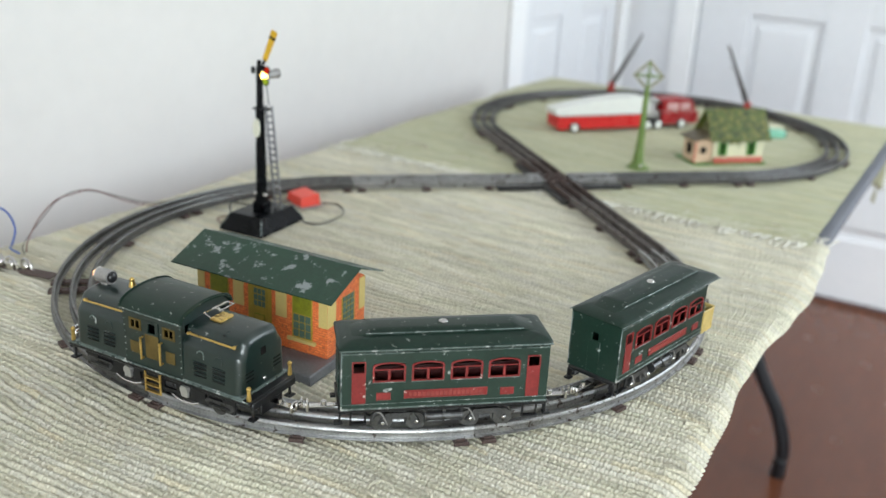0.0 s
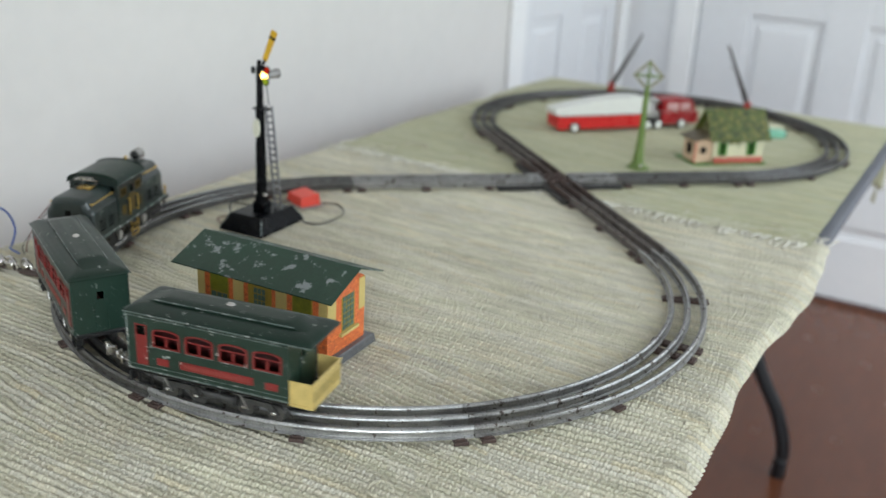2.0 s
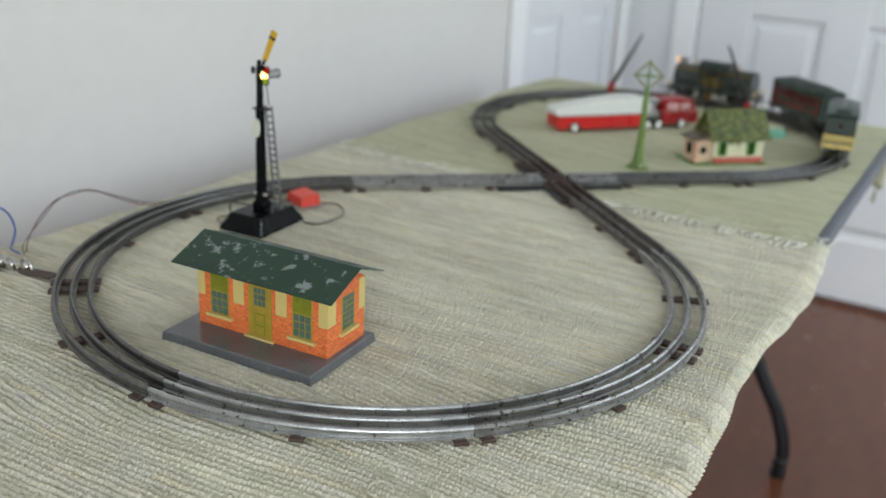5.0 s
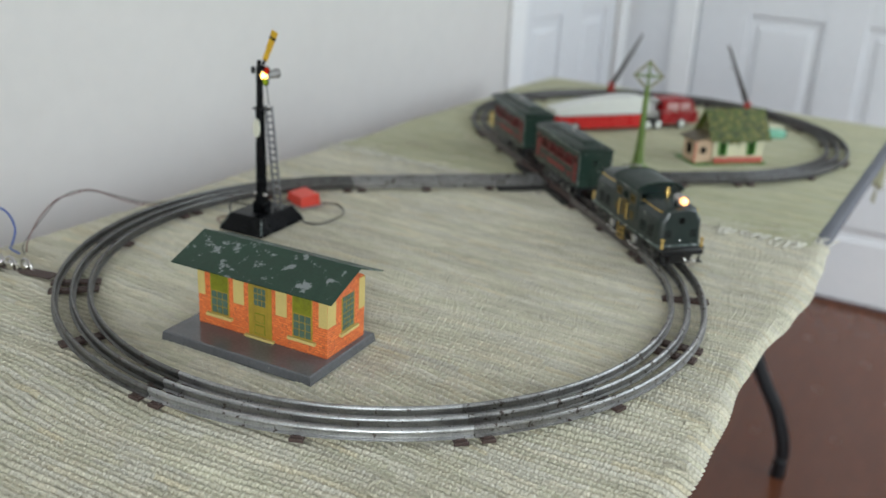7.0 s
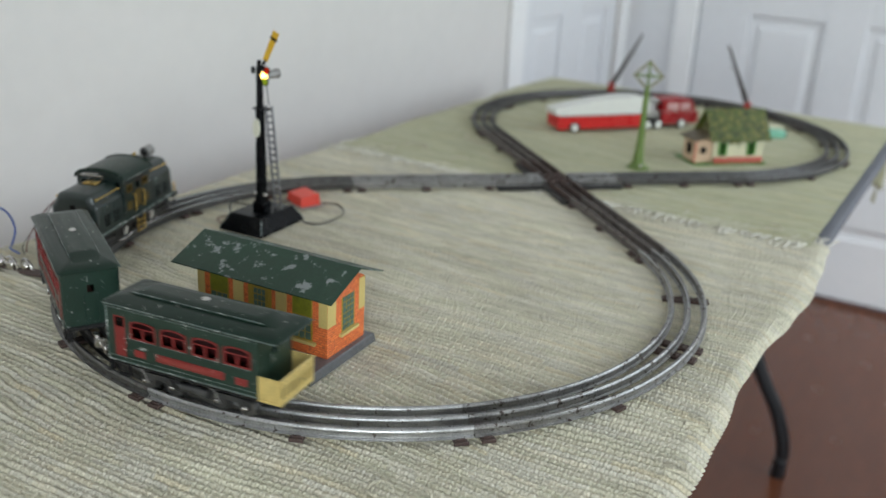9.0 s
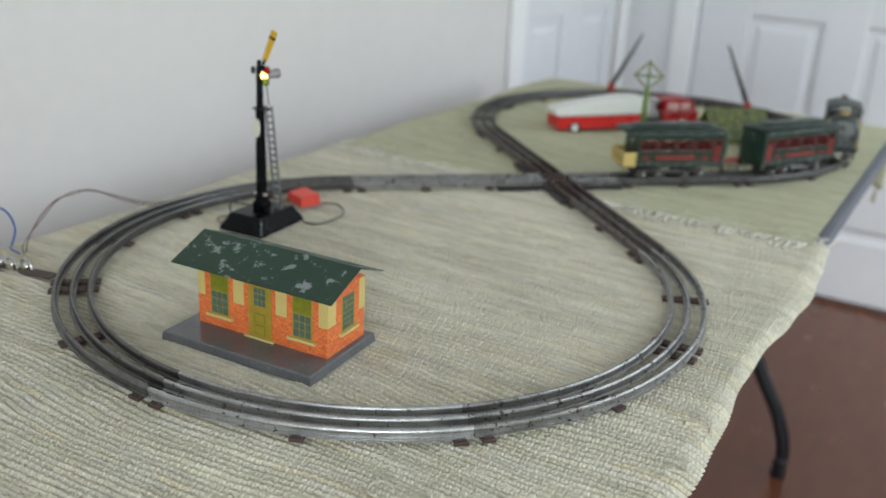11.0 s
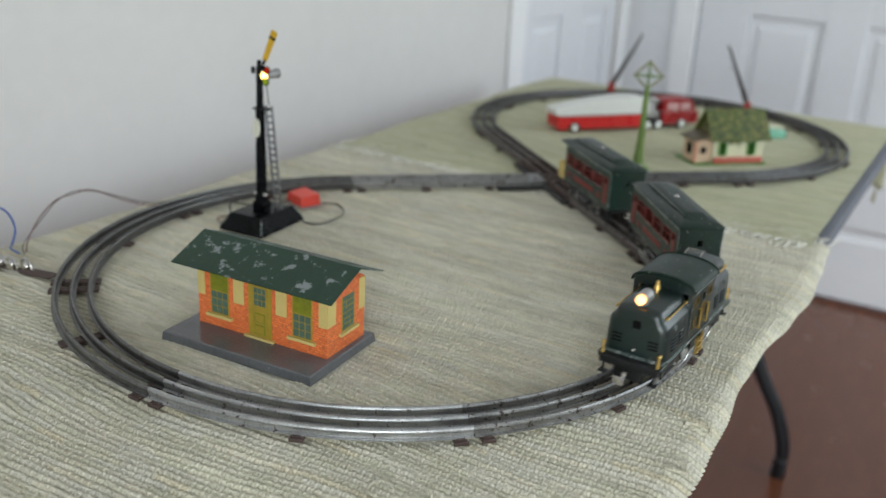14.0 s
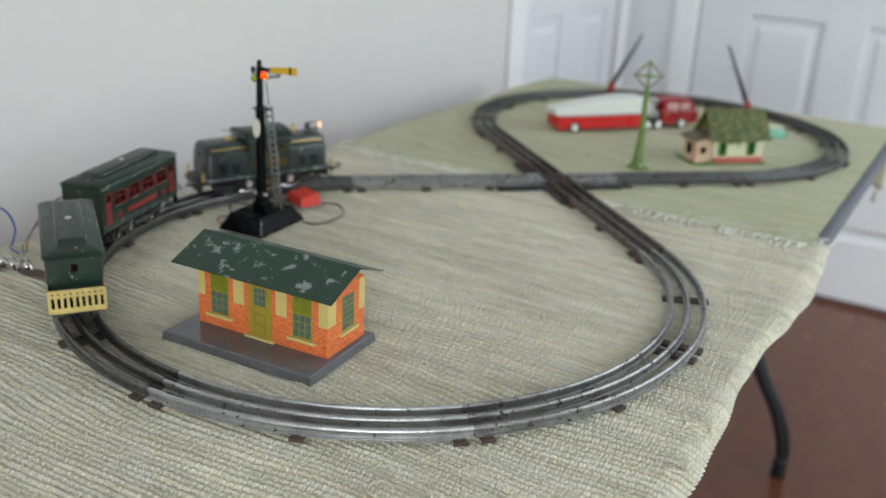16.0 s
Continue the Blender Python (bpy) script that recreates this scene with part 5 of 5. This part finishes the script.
def build_contactor():
    c = thing("track_contactor", "small bright red plastic track contactor beside the rails", "switch box", m=pose(-0.2200, -0.3900, TOP + 0.0008, 0, 0, -22))
    b = B()
    loft(b, [[(-0.019, -0.014, 0.0015), (0.019, -0.014, 0.0015), (0.019, 0.014, 0.0015), (-0.019, 0.014, 0.0015)],
             [(-0.0175, -0.0125, 0.0120), (0.0175, -0.0125, 0.0120), (0.0175, 0.0125, 0.0150), (-0.0175, 0.0125, 0.0150)],
             [(-0.0165, -0.0115, 0.0128), (0.0165, -0.0115, 0.0128), (0.0165, 0.0115, 0.0158), (-0.0165, 0.0115, 0.0158)]])
    part("housing", b, M_REDBOX, c, "bright red housing", smooth=False)
    part("base_strip", box(B(), (-0.024, -0.017, 0.0), (0.024, 0.017, 0.0016), 0.0004), M_GREYTIN, c)
    for s in (-1, 1):
        part("screw", rod(B(), (-0.0215, s * 0.008, 0.001), (-0.0215, s * 0.008, 0.005), 0.002, seg=10), M_BLACK, c)


build_contactor()


def wire(name, pts, r, mat, label):
    return tagged(part(name, pipe(B(), pts, r, 6), mat), label, "wire")


W0 = TOP + 0.0024
wire("contactor_wire", [(-0.204, -0.383, W0), (-0.180, -0.372, W0), (-0.150, -0.400, W0 + 0.001), (-0.150, -0.440, W0), (-0.168, -0.450, W0), (-0.178, -0.446, W0 + 0.002)], 0.0009, M_GREYWIRE, "dark grey wire lying on the runner")
wire("signal_wire", [(-0.232, -0.478, W0 + 0.001), (-0.252, -0.486, W0 + 0.003), (-0.275, -0.462, W0 + 0.006), (-0.262, -0.440, W0), (-0.236, -0.400, W0), (-0.228, -0.392, W0 + 0.002)], 0.0010, M_GREYWIRE, "dark grey wire behind the signal")
wire("signal_wire", [(-0.234, -0.470, W0 + 0.002), (-0.258, -0.502, W0 + 0.001), (-0.240, -0.515, W0), (-0.222, -0.505, W0)], 0.0009, M_COPPER, "brown wire at the foot of the signal")


def build_lockon():
    l = thing("track_lockon", "nickel track clip with wire terminals beside the rails", "track clip", m=pose(-0.3050, -0.7440, TOP + 0.0008, 0, 0, 12))
    part("plate", box(box(B(), (0.008, -0.0075, 0.0), (0.046, 0.0075, 0.0018), 0.0005), (-0.026, -0.0035, 0.0), (0.010, 0.0035, 0.0014), 0.0004), M_TIE, l)
    for x, y, h in ((-0.020, 0.001, 0.010), (-0.004, -0.002, 0.012), (0.010, 0.003, 0.010)):
        b = B()
        pipe(b, [(x - 0.006, y, 0.0015), (x - 0.005, y, h), (x, y, h + 0.0018), (x + 0.005, y, h * 0.7), (x + 0.007, y, 0.0015)], 0.0016, 6)
        box(b, (x - 0.004, y - 0.004, 0.0016), (x + 0.004, y + 0.004, h * 0.8), 0.001)
        part("spring_clip", b, M_SILVER, l, "shiny nickel spring clip")
    b = B()
    ball(b, (-0.024, -0.004, 0.006), 0.0055, 10)
    part("terminal_nut", b, M_SILVER, l)


build_lockon()
wire("power_lead", [(-0.318, -0.722, TOP + 0.010), (-0.330, -0.712, TOP + 0.014), (-0.350, -0.690, TOP + 0.019), (-0.360, -0.668, TOP + 0.030), (-0.360, -0.648, TOP + 0.041), (-0.360, -0.625, TOP + 0.042),
                    (-0.360, -0.604, TOP + 0.042), (-0.360, -0.580, TOP + 0.030), (-0.358, -0.558, TOP + 0.018), (-0.352, -0.532, TOP + 0.007), (-0.338, -0.505, TOP + 0.0042), (-0.315, -0.485, TOP + 0.0040)], 0.0007, M_COPPER, "twisted brown power lead arching behind the track")
wire("power_lead", [(-0.316, -0.726, TOP + 0.010), (-0.332, -0.716, TOP + 0.012), (-0.352, -0.690, TOP + 0.016), (-0.361, -0.666, TOP + 0.026), (-0.361, -0.650, TOP + 0.038), (-0.361, -0.627, TOP + 0.0445),
                    (-0.361, -0.605, TOP + 0.0400), (-0.361, -0.582, TOP + 0.0320), (-0.360, -0.556, TOP + 0.0200), (-0.356, -0.528, TOP + 0.0085), (-0.342, -0.500, TOP + 0.0045), (-0.318, -0.478, TOP + 0.0040)], 0.0006, M_GREYWIRE, "thin dark power lead arching behind the track")
wire("power_lead", [(-0.322, -0.728, TOP + 0.010), (-0.345, -0.722, TOP + 0.008), (-0.358, -0.711, TOP + 0.006), (-0.361, -0.703, TOP + 0.022), (-0.362, -0.712, TOP + 0.044), (-0.364, -0.735, TOP + 0.054), (-0.366, -0.775, TOP + 0.052), (-0.380, -0.83, TOP + 0.02),
                    (-0.400, -0.86, TOP - 0.08), (-0.40, -0.86, 0.004)], 0.0011, M_BLUEWIRE, "blue power lead looping over the runner")

# ---- the far loop: fire engine, house, crossing sign, gates ----
M_WHITE = material("white_enamel", (0.70, 0.70, 0.66), 0.35, vary=0.06, scale=60)
M_CABRED = material("dark_red_enamel", (0.30, 0.012, 0.016), 0.28, vary=0.2, scale=60)
M_TYRE = material("black_rubber", (0.02, 0.02, 0.02), 0.8)
M_TGLASS = material("dull_window_tin", (0.50, 0.30, 0.29), 0.35, vary=0.1)


def build_truck():
    t = thing("toy_fire_engine", "red toy ladder fire engine with a white ladder cover", "toy truck", m=pose(-0.1250, 0.2265, TOP + 0.0006, 0, 0, 51.3))
    H = 0.021
    b = B()
    prism(b, [(-0.030, 0.0065), (-0.013, 0.0065), (-0.011, 0.0130), (-0.004, 0.0180), (0.004, 0.0180), (0.011, 0.0130), (0.013, 0.0065), (0.134, 0.0065), (0.140, 0.0140), (0.140, 0.0300), (-0.032, 0.0300), (-0.033, 0.0140)], "y", -H, H)
    tr = part("trailer", b, M_RED, t, "red trailer body", smooth=False)
    b = B()
    prism(b, [(-0.036, 0.0305), (0.146, 0.0305), (0.148, 0.0500), (0.140, 0.0572), (0.100, 0.0588), (0.050, 0.0552), (0.000, 0.0480), (-0.038, 0.0410)], "y", -H + 0.002, H - 0.002)
    part("ladder_cover", b, M_WHITE, t, "long white ladder cover")
    part("trailer_band", box(B(), (-0.031, -H - 0.0006, 0.0285), (0.139, H + 0.0006, 0.0303), 0.0003), M_GREYTIN, tr)
    part("hitch", box(B(), (0.136, -0.012, 0.009), (0.185, 0.012, 0.018), 0.002), M_BLACK, t)
    b = B()
    prism(b, [(0.176, 0.0090), (0.205, 0.0090), (0.2080, 0.0150), (0.2280, 0.0150), (0.2310, 0.0090), (0.2500, 0.0090), (0.2520, 0.0170), (0.2510, 0.0290), (0.2440, 0.0330), (0.2370, 0.0490), (0.2320, 0.0530), (0.1800, 0.0530), (0.1760, 0.0500)], "y", -H, H)
    cb = part("cab", b, M_CABRED, t, "darker red cab")
    for s in (-1, 1):
        y = s * (H + 0.0002)
        for x0, x1 in ((0.184, 0.208), (0.213, 0.2325)):
            b = B()
            box(b, (x0, y - 0.0005, 0.0345), (x1, y + 0.0005, 0.0475), 0.0004)
            part("side_window", b, M_TGLASS, cb, "pale side window")
        b = B()
        box(b, (0.176, y - 0.0004, 0.0305), (0.250, y + 0.0006, 0.0318), 0.0002)
        part("cab_band", b, M_GREYTIN, cb)
    b = B()
    box(b, (0.2505, -0.016, 0.0110), (0.2540, 0.016, 0.0135), 0.0008)
    part("bumper", b, M_SILVER, t)
    b = B()
    box(b, (0.146, -0.014, 0.0180), (0.176, 0.014, 0.0330), 0.002)
    rod(b, (0.161, 0, 0.0330), (0.161, 0, 0.0430), 0.0125, 0.0110, seg=18)
    box(b, (0.147, -0.010, 0.0430), (0.175, 0.010, 0.0530), 0.002)
    part("turntable", b, M_GREYTIN, t, "grey ladder turntable")
    for x in (0.0, 0.147, 0.169, 0.2180):
        for s in (-1, 1):
            w = B()
            rod(w, (x, s * (H - 0.006), 0.0088), (x, s * (H + 0.0006), 0.0088), 0.0088, seg=20)
            wh = part("wheel", w, M_TYRE, t, "black tyre")
            w = B()
            rod(w, (x, s * (H + 0.0004), 0.0088), (x, s * (H + 0.0018), 0.0088), 0.0070, 0.0060, seg=18)
            part("hubcap", w, M_WHITE, wh, "white hubcap")


build_truck()

M_HWALL = material("cream_mottled_wall", (0.60, 0.58, 0.40), 0.5, vary=0.3, scale=130, spots=(0.17, 0.24, 0.05), spot_amount=0.13, spot_scale=130)
M_HPINK = material("peach_wall", (0.62, 0.44, 0.30), 0.5, vary=0.2, scale=90)
M_HROOF = material("mossy_green_shingle_print", (0.050, 0.075, 0.010), 0.5, vary=0.8, scale=90, spots=(0.17, 0.155, 0.03), spot_amount=0.20, spot_scale=150)
M_HRED = material("red_flower_bed", (0.50, 0.11, 0.08), 0.5, vary=0.35, scale=180)
M_HGREEN = material("green_shutter", (0.05, 0.18, 0.02), 0.45, vary=0.3, scale=120)
M_HBROWN = material("brown_porch_roof", (0.11, 0.085, 0.05), 0.5, vary=0.3, scale=100)
M_HGABLE = material("olive_gable", (0.20, 0.19, 0.085), 0.5, vary=0.35, scale=120)


def build_house():
    h = thing("toy_house", "cream tinplate toy cottage with a mossy green roof", "toy house", m=pose(0.1470, 0.1660, TOP + 0.0006, 0, 0, 46.0))
    part("base", box(B(), (-0.034, -0.006, 0), (0.094, 0.056, 0.0032), 0.001), M_HGREEN, h, "green base")
    b = B()
    box(b, (0, 0, 0.0032), (0.088, 0.048, 0.0460))
    hw = part("wall", b, M_HWALL, h, "cream mottled wall", smooth=False)
    b = B()
    for x in (0.0, 0.0868):
        prism(b, [(0, 0.0460), (0.048, 0.0460), (0.024, 0.0800)], "x", x, x + 0.0012)
    part("gable", b, M_HGABLE, h, "olive gable")
    b = B()
    t = 0.0012
    prism(b, [(-0.007, 0.0405), (0.024, 0.0845), (0.055, 0.0405), (0.055, 0.0390), (0.024, 0.0828), (-0.007, 0.0390)], "x", -0.010, 0.096)
    rf = part("roof", b, M_HROOF, h, "mossy green shingled roof", smooth=False)
    for r in range(9):
        f = (r + 0.5) / 9
        y, z = -0.007 + 0.031 * f, 0.0405 + 0.044 * f
        bm = B()
        box(bm, (-0.010, y - 0.0012, z - 0.0006), (0.096, y + 0.0006, z + 0.0010), 0.0002)
        part("shingle_row", bm, M_HROOF, rf)
    for c in (0.0158, 0.0665):
        w = part("window", box(B(), (c - 0.0028, -0.0008, 0.0150), (c + 0.0028, 0.0, 0.0362), 0.0002), M_DARK, hw, "dark window")
        for s in (-1, 1):
            part("shutter", box(B(), (c + s * 0.0028 - (0.0048 if s < 0 else 0), -0.0014, 0.0150), (c + s * 0.0028 + (0.0048 if s > 0 else 0), -0.0002, 0.0362), 0.0003), M_HGREEN, w, "green shutter")
    vine = B()
    rv = random.Random(21)
    for k in range(26):
        x = rv.uniform(0.026, 0.058)
        ball(vine, (x, -0.0006, 0.0395 - abs(rv.gauss(0, 0.0045)) * (1 - abs(x - 0.042) / 0.03)), rv.uniform(0.0010, 0.0022), 6, (1, 0.5, 1))
    part("vine", vine, M_HROOF, h, "olive vine under the eaves")
    part("flower_bed", box(B(), (0.001, -0.0050, 0.0032), (0.087, 0.0, 0.0120), 0.001), M_HRED, h, "red flower bed")
    part("window", box(B(), (-0.0010, 0.020, 0.0560), (0.0, 0.028, 0.0640), 0.0002), M_DARK, hw, "dark gable window")
    p = part("porch", box(B(), (-0.030, 0.003, 0.0032), (-0.0002, 0.040, 0.0400), 0.0006), M_HPINK, h, "peach side porch")
    part("porch_window", box(B(), (-0.021, 0.0020, 0.0185), (-0.011, 0.0031, 0.0285), 0.0002), M_DARK, p, "dark window")
    part("porch_window", box(B(), (-0.0312, 0.014, 0.0150), (-0.0300, 0.028, 0.0320), 0.0002), M_DARK, p)
    b = B()
    prism(b, [(-0.036, 0.0385), (-0.0012, 0.0470), (-0.0012, 0.0490), (-0.036, 0.0405)], "y", -0.002, 0.046)
    part("porch_roof", b, M_HBROWN, p, "brown lean-to roof")
    part("porch_corner", box(B(), (-0.0308, 0.0020, 0.0032), (-0.0290, 0.0036, 0.0400)), M_HRED, p)


build_house()

M_SIGN = material("olive_green_enamel", (0.13, 0.20, 0.045), 0.45, vary=0.25, scale=80, spots=(0.25, 0.24, 0.10), spot_amount=0.08, spot_scale=140)
M_SIGNTOP = material("tarnished_sign_plate", (0.23, 0.22, 0.13), 0.45, vary=0.3, scale=120)


def build_crossing_sign():
    s = thing("toy_crossing_sign", "green tinplate railroad crossing signpost with a diamond top", "toy sign", m=pose(0.0600, 0.0700, TOP + 0.0006, 0, 0, 20))
    part("base", loft(B(), [[(0.019 * math.cos(a), 0.019 * math.sin(a), 0) for a in [k * math.pi / 8 for k in range(16)]], [(0.014 * math.cos(a), 0.014 * math.sin(a), 0.003) for a in [k * math.pi / 8 for k in range(16)]], [(0.0085 * math.cos(a), 0.0085 * math.sin(a), 0.010) for a in [k * math.pi / 8 for k in range(16)]]]), M_SIGN, s, "flared green base")
    part("post", rod(rod(B(), (0, 0, 0.008), (0, 0, 0.040), 0.0085, 0.0056, seg=14), (0, 0, 0.040), (0, 0, 0.125), 0.0056, 0.0036, seg=14), M_SIGN, s, "tapered green post")
    b = B()
    ball(b, (0.004, -0.013, 0.006), 0.0035, 10)
    part("terminal", b, M_SILVER, s)
    o = [(0, 0.118), (0.0235, 0.1415), (0, 0.165), (-0.0235, 0.1415)]
    i = [(0, 0.1235), (0.0180, 0.1415), (0, 0.1595), (-0.0180, 0.1415)]
    d = part("diamond", ring(B(), o, i, side(-0.0012, 0.0012)), M_SIGNTOP, s, "diamond crossing frame", smooth=False)
    b = B()
    box(b, (-0.0200, -0.0010, 0.1395), (0.0200, 0.0010, 0.1432), 0.0003)
    part("cross_board", b, M_SIGN, d)
    b = B()
    box(b, (-0.0019, -0.0020, 0.1210), (0.0019, 0.0005, 0.1620), 0.0003)
    part("cross_board", b, M_SIGN, d)


build_crossing_sign()

M_GATE = material("dark_worn_gate_arm", (0.035, 0.03, 0.03), 0.45, metal=0.3, vary=0.4, scale=90, spots=(0.30, 0.22, 0.2), spot_amount=0.1, spot_scale=160)
M_GATERED = material("red_gate_bracket", (0.50, 0.045, 0.035), 0.4, vary=0.15, scale=90)
M_MINT = material("mint_green_plastic", (0.20, 0.47, 0.34), 0.42, vary=0.12, scale=60)


def build_gate(x, y, label):
    g = thing("crossing_gate", label, "toy gate", "pair of crossing gates", m=pose(x, y, TOP + 0.0006))
    part("base", box(B(), (-0.018, -0.012, 0), (0.018, 0.012, 0.006), 0.001), M_BLACK, g, "black base")
    part("bracket", box(box(B(), (-0.0045, -0.006, 0.005), (0.0045, -0.0035, 0.032), 0.0006), (-0.0045, 0.0035, 0.005), (0.0045, 0.006, 0.032), 0.0006), M_GATERED, g, "red bracket")
    b = B()
    loft(b, [[(-0.016, -0.0022, -0.0040), (-0.016, 0.0022, -0.0040), (-0.016, 0.0022, 0.0040), (-0.016, -0.0022, 0.0040)],
             [(0.020, -0.0018, -0.0042), (0.020, 0.0018, -0.0042), (0.020, 0.0018, 0.0042), (0.020, -0.0018, 0.0042)],
             [(0.122, -0.0012, -0.0016), (0.122, 0.0012, -0.0016), (0.122, 0.0012, 0.0016), (0.122, -0.0012, 0.0016)]])
    a = part("gate_arm", b, M_GATE, g, "dark tapered gate arm")
    b = B()
    pipe(b, [(0.075, 0, 0.001), (0.078, -0.002, -0.008), (0.084, -0.002, -0.010)], 0.0008, 5)
    part("lamp_hook", b, M_GREYTIN, a)
    part("counterweight", box(B(), (-0.024, -0.0035, -0.0055), (-0.0155, 0.0035, 0.0055), 0.001), M_BLACK, a)
    return g, a


GATE_Z = 0.0250
gate_left, gate_left_arm = build_gate(-0.1790, 0.5600, "red crossing gate with a dark arm that swings down")
gate_right, gate_right_arm = build_gate(0.1010, 0.5560, "red crossing gate with a dark arm that swings down")


def build_mint_box():
    g = thing("mint_box", "small mint green plastic box beside the toy cottage", "box", m=pose(0.1800, 0.4350, TOP + 0.0006, 0, 0, 40))
    part("body", box(B(), (-0.018, -0.012, 0), (0.018, 0.012, 0.0135), 0.0015, seg=2), M_MINT, g)
    part("cover", box(B(), (-0.022, 0.012, 0), (0.026, 0.034, 0.016), 0.002), M_HWALL, g, "pale cover")
    b = B()
    pipe(b, [(0.022, -0.006, 0.002), (0.026, 0.002, 0.016), (0.036, 0.012, 0.020), (0.044, 0.020, 0.014)], 0.0012, 6)
    part("lead", b, M_GREYWIRE, g)


build_mint_box()


def drape():
    """The far runner's end, which hangs over the end of the table, with tassels."""
    d = thing("runner_overhang", "pale green runner end hanging over the table with tassels", "table runner")
    nx, nz = 90, 14
    V, F = [], []
    for j in range(nz + 1):
        for i in range(nx + 1):
            x = -0.35 + 0.705 * i / nx
            f = j / nz
            drop = 0.105 + 0.018 * math.sin(x * 16) + 0.03 * max(0, (x - 0.2) / 0.15)
            yy = TY1 + 0.0095 + 0.006 * math.sin(min(1, f * 5) * math.pi / 2) + 0.010 * f * math.sin(x * 31 + 1)
            zz = TOP + 0.0005 - drop * max(0, f - 0.03)
            V.append((x, yy, zz))
    for j in range(nz):
        for i in range(nx):
            a = j * (nx + 1) + i
            F.append((a, a + 1, a + nx + 2, a + nx + 1))
    me = bpy.data.meshes.new("hanging_weave")
    me.from_pydata(V, [], F)
    me.materials.append(M_CLOTH_FAR)
    me.polygons.foreach_set("use_smooth", [True] * len(F))
    ob = new("hanging_weave", me)
    ob.parent = d
    so = ob.modifiers.new("thickness", "SOLIDIFY")
    so.thickness = 0.002
    rg = random.Random(5)
    for k in range(22):
        x = -0.34 + 0.685 * k / 21
        drop = 0.105 + 0.018 * math.sin(x * 16) + 0.03 * max(0, (x - 0.2) / 0.15)
        b = B()
        for q in range(5):
            dx = rg.uniform(-0.005, 0.005)
            z1 = TOP - drop * 0.97
            y1 = TY1 + 0.0155 + 0.010 * math.sin(x * 31 + 1)
            pipe(b, [(x, y1, z1 + 0.003), (x + dx * 0.5, y1 + 0.001, z1 - 0.012), (x + dx, y1, z1 - rg.uniform(0.022, 0.036))], 0.0014, 4)
        part("tassel", b, M_CLOTH_FAR, d)


drape()


def loose_threads():
    rg = random.Random(11)
    spots = [(-0.205, 0.052, 0.030), (-0.262, -0.060, 0.022), (-0.300, -0.085, 0.020), (0.215, -0.845, 0.012), (0.240, -0.835, 0.010), (-0.170, -0.080, 0.016), (0.070, -0.100, 0.014), (0.300, -0.095, 0.018), (0.368, -0.640, 0.012), (0.372, -0.700, 0.010)]
    for x, y, r in spots:
        a0 = rg.uniform(0, 6.28)
        pts = [(x + r * math.cos(a0 + k * 0.75) * (1 - 0.06 * k), y + 0.7 * r * math.sin(a0 + k * 0.75), TOP + 0.0040 + 0.0012 * math.sin(k * 1.7)) for k in range(6)]
        tagged(part("loose_thread", pipe(B(), pts, rg.uniform(0.0008, 0.0016), 5), M_CLOTH_NEAR), "pale loose cotton thread curled on the runner", "thread", "loose threads on the runner")


loose_threads()


def move_signal():
    up, flat = 66.8, 3.5
    keys = [(0, up), (2.2, up), (2.3, 47), (2.4, flat), (3.5, flat), (3.6, 8), (3.7, 56), (3.8, up), (9.1, 64), (9.2, 46), (9.3, flat), (10.3, flat), (10.5, up), (15.7, up), (15.8, 62), (15.9, 0), (16.0, flat)]
    walk(signal_arm, [(t, pose(PIVOT.x, PIVOT.y, PIVOT.z, 0, -a, 0)) for t, a in keys])


def move_gates():
    up = 64
    # share of the way up, time by time
    left = [(0, 1), (5.0, 1), (5.15, 0.6), (5.3, 0), (6.0, 0), (6.12, 0.55), (6.25, 1), (11.75, 1), (11.9, 0.6), (12.05, 0), (12.6, 0), (12.7, 0.1), (12.8, 0.5), (12.95, 1), (16, 1)]
    right = [(0, 1), (5.05, 1), (5.25, 0.75), (5.4, 0), (6.0, 0), (6.12, 0.55), (6.25, 1), (11.8, 1), (12.0, 0.66), (12.15, 0), (12.6, 0), (12.7, 0.24), (12.8, 0.55), (12.95, 1), (16, 1)]
    walk(gate_left_arm, [(t, pose(0, 0, GATE_Z, 0, -(up * k), 0)) for t, k in left])
    walk(gate_right_arm, [(t, pose(0, 0, GATE_Z, 0, -(up * k), 180)) for t, k in right])
floor_boards()


def motions():
    move_train()
    move_signal()
    move_gates()


motions()
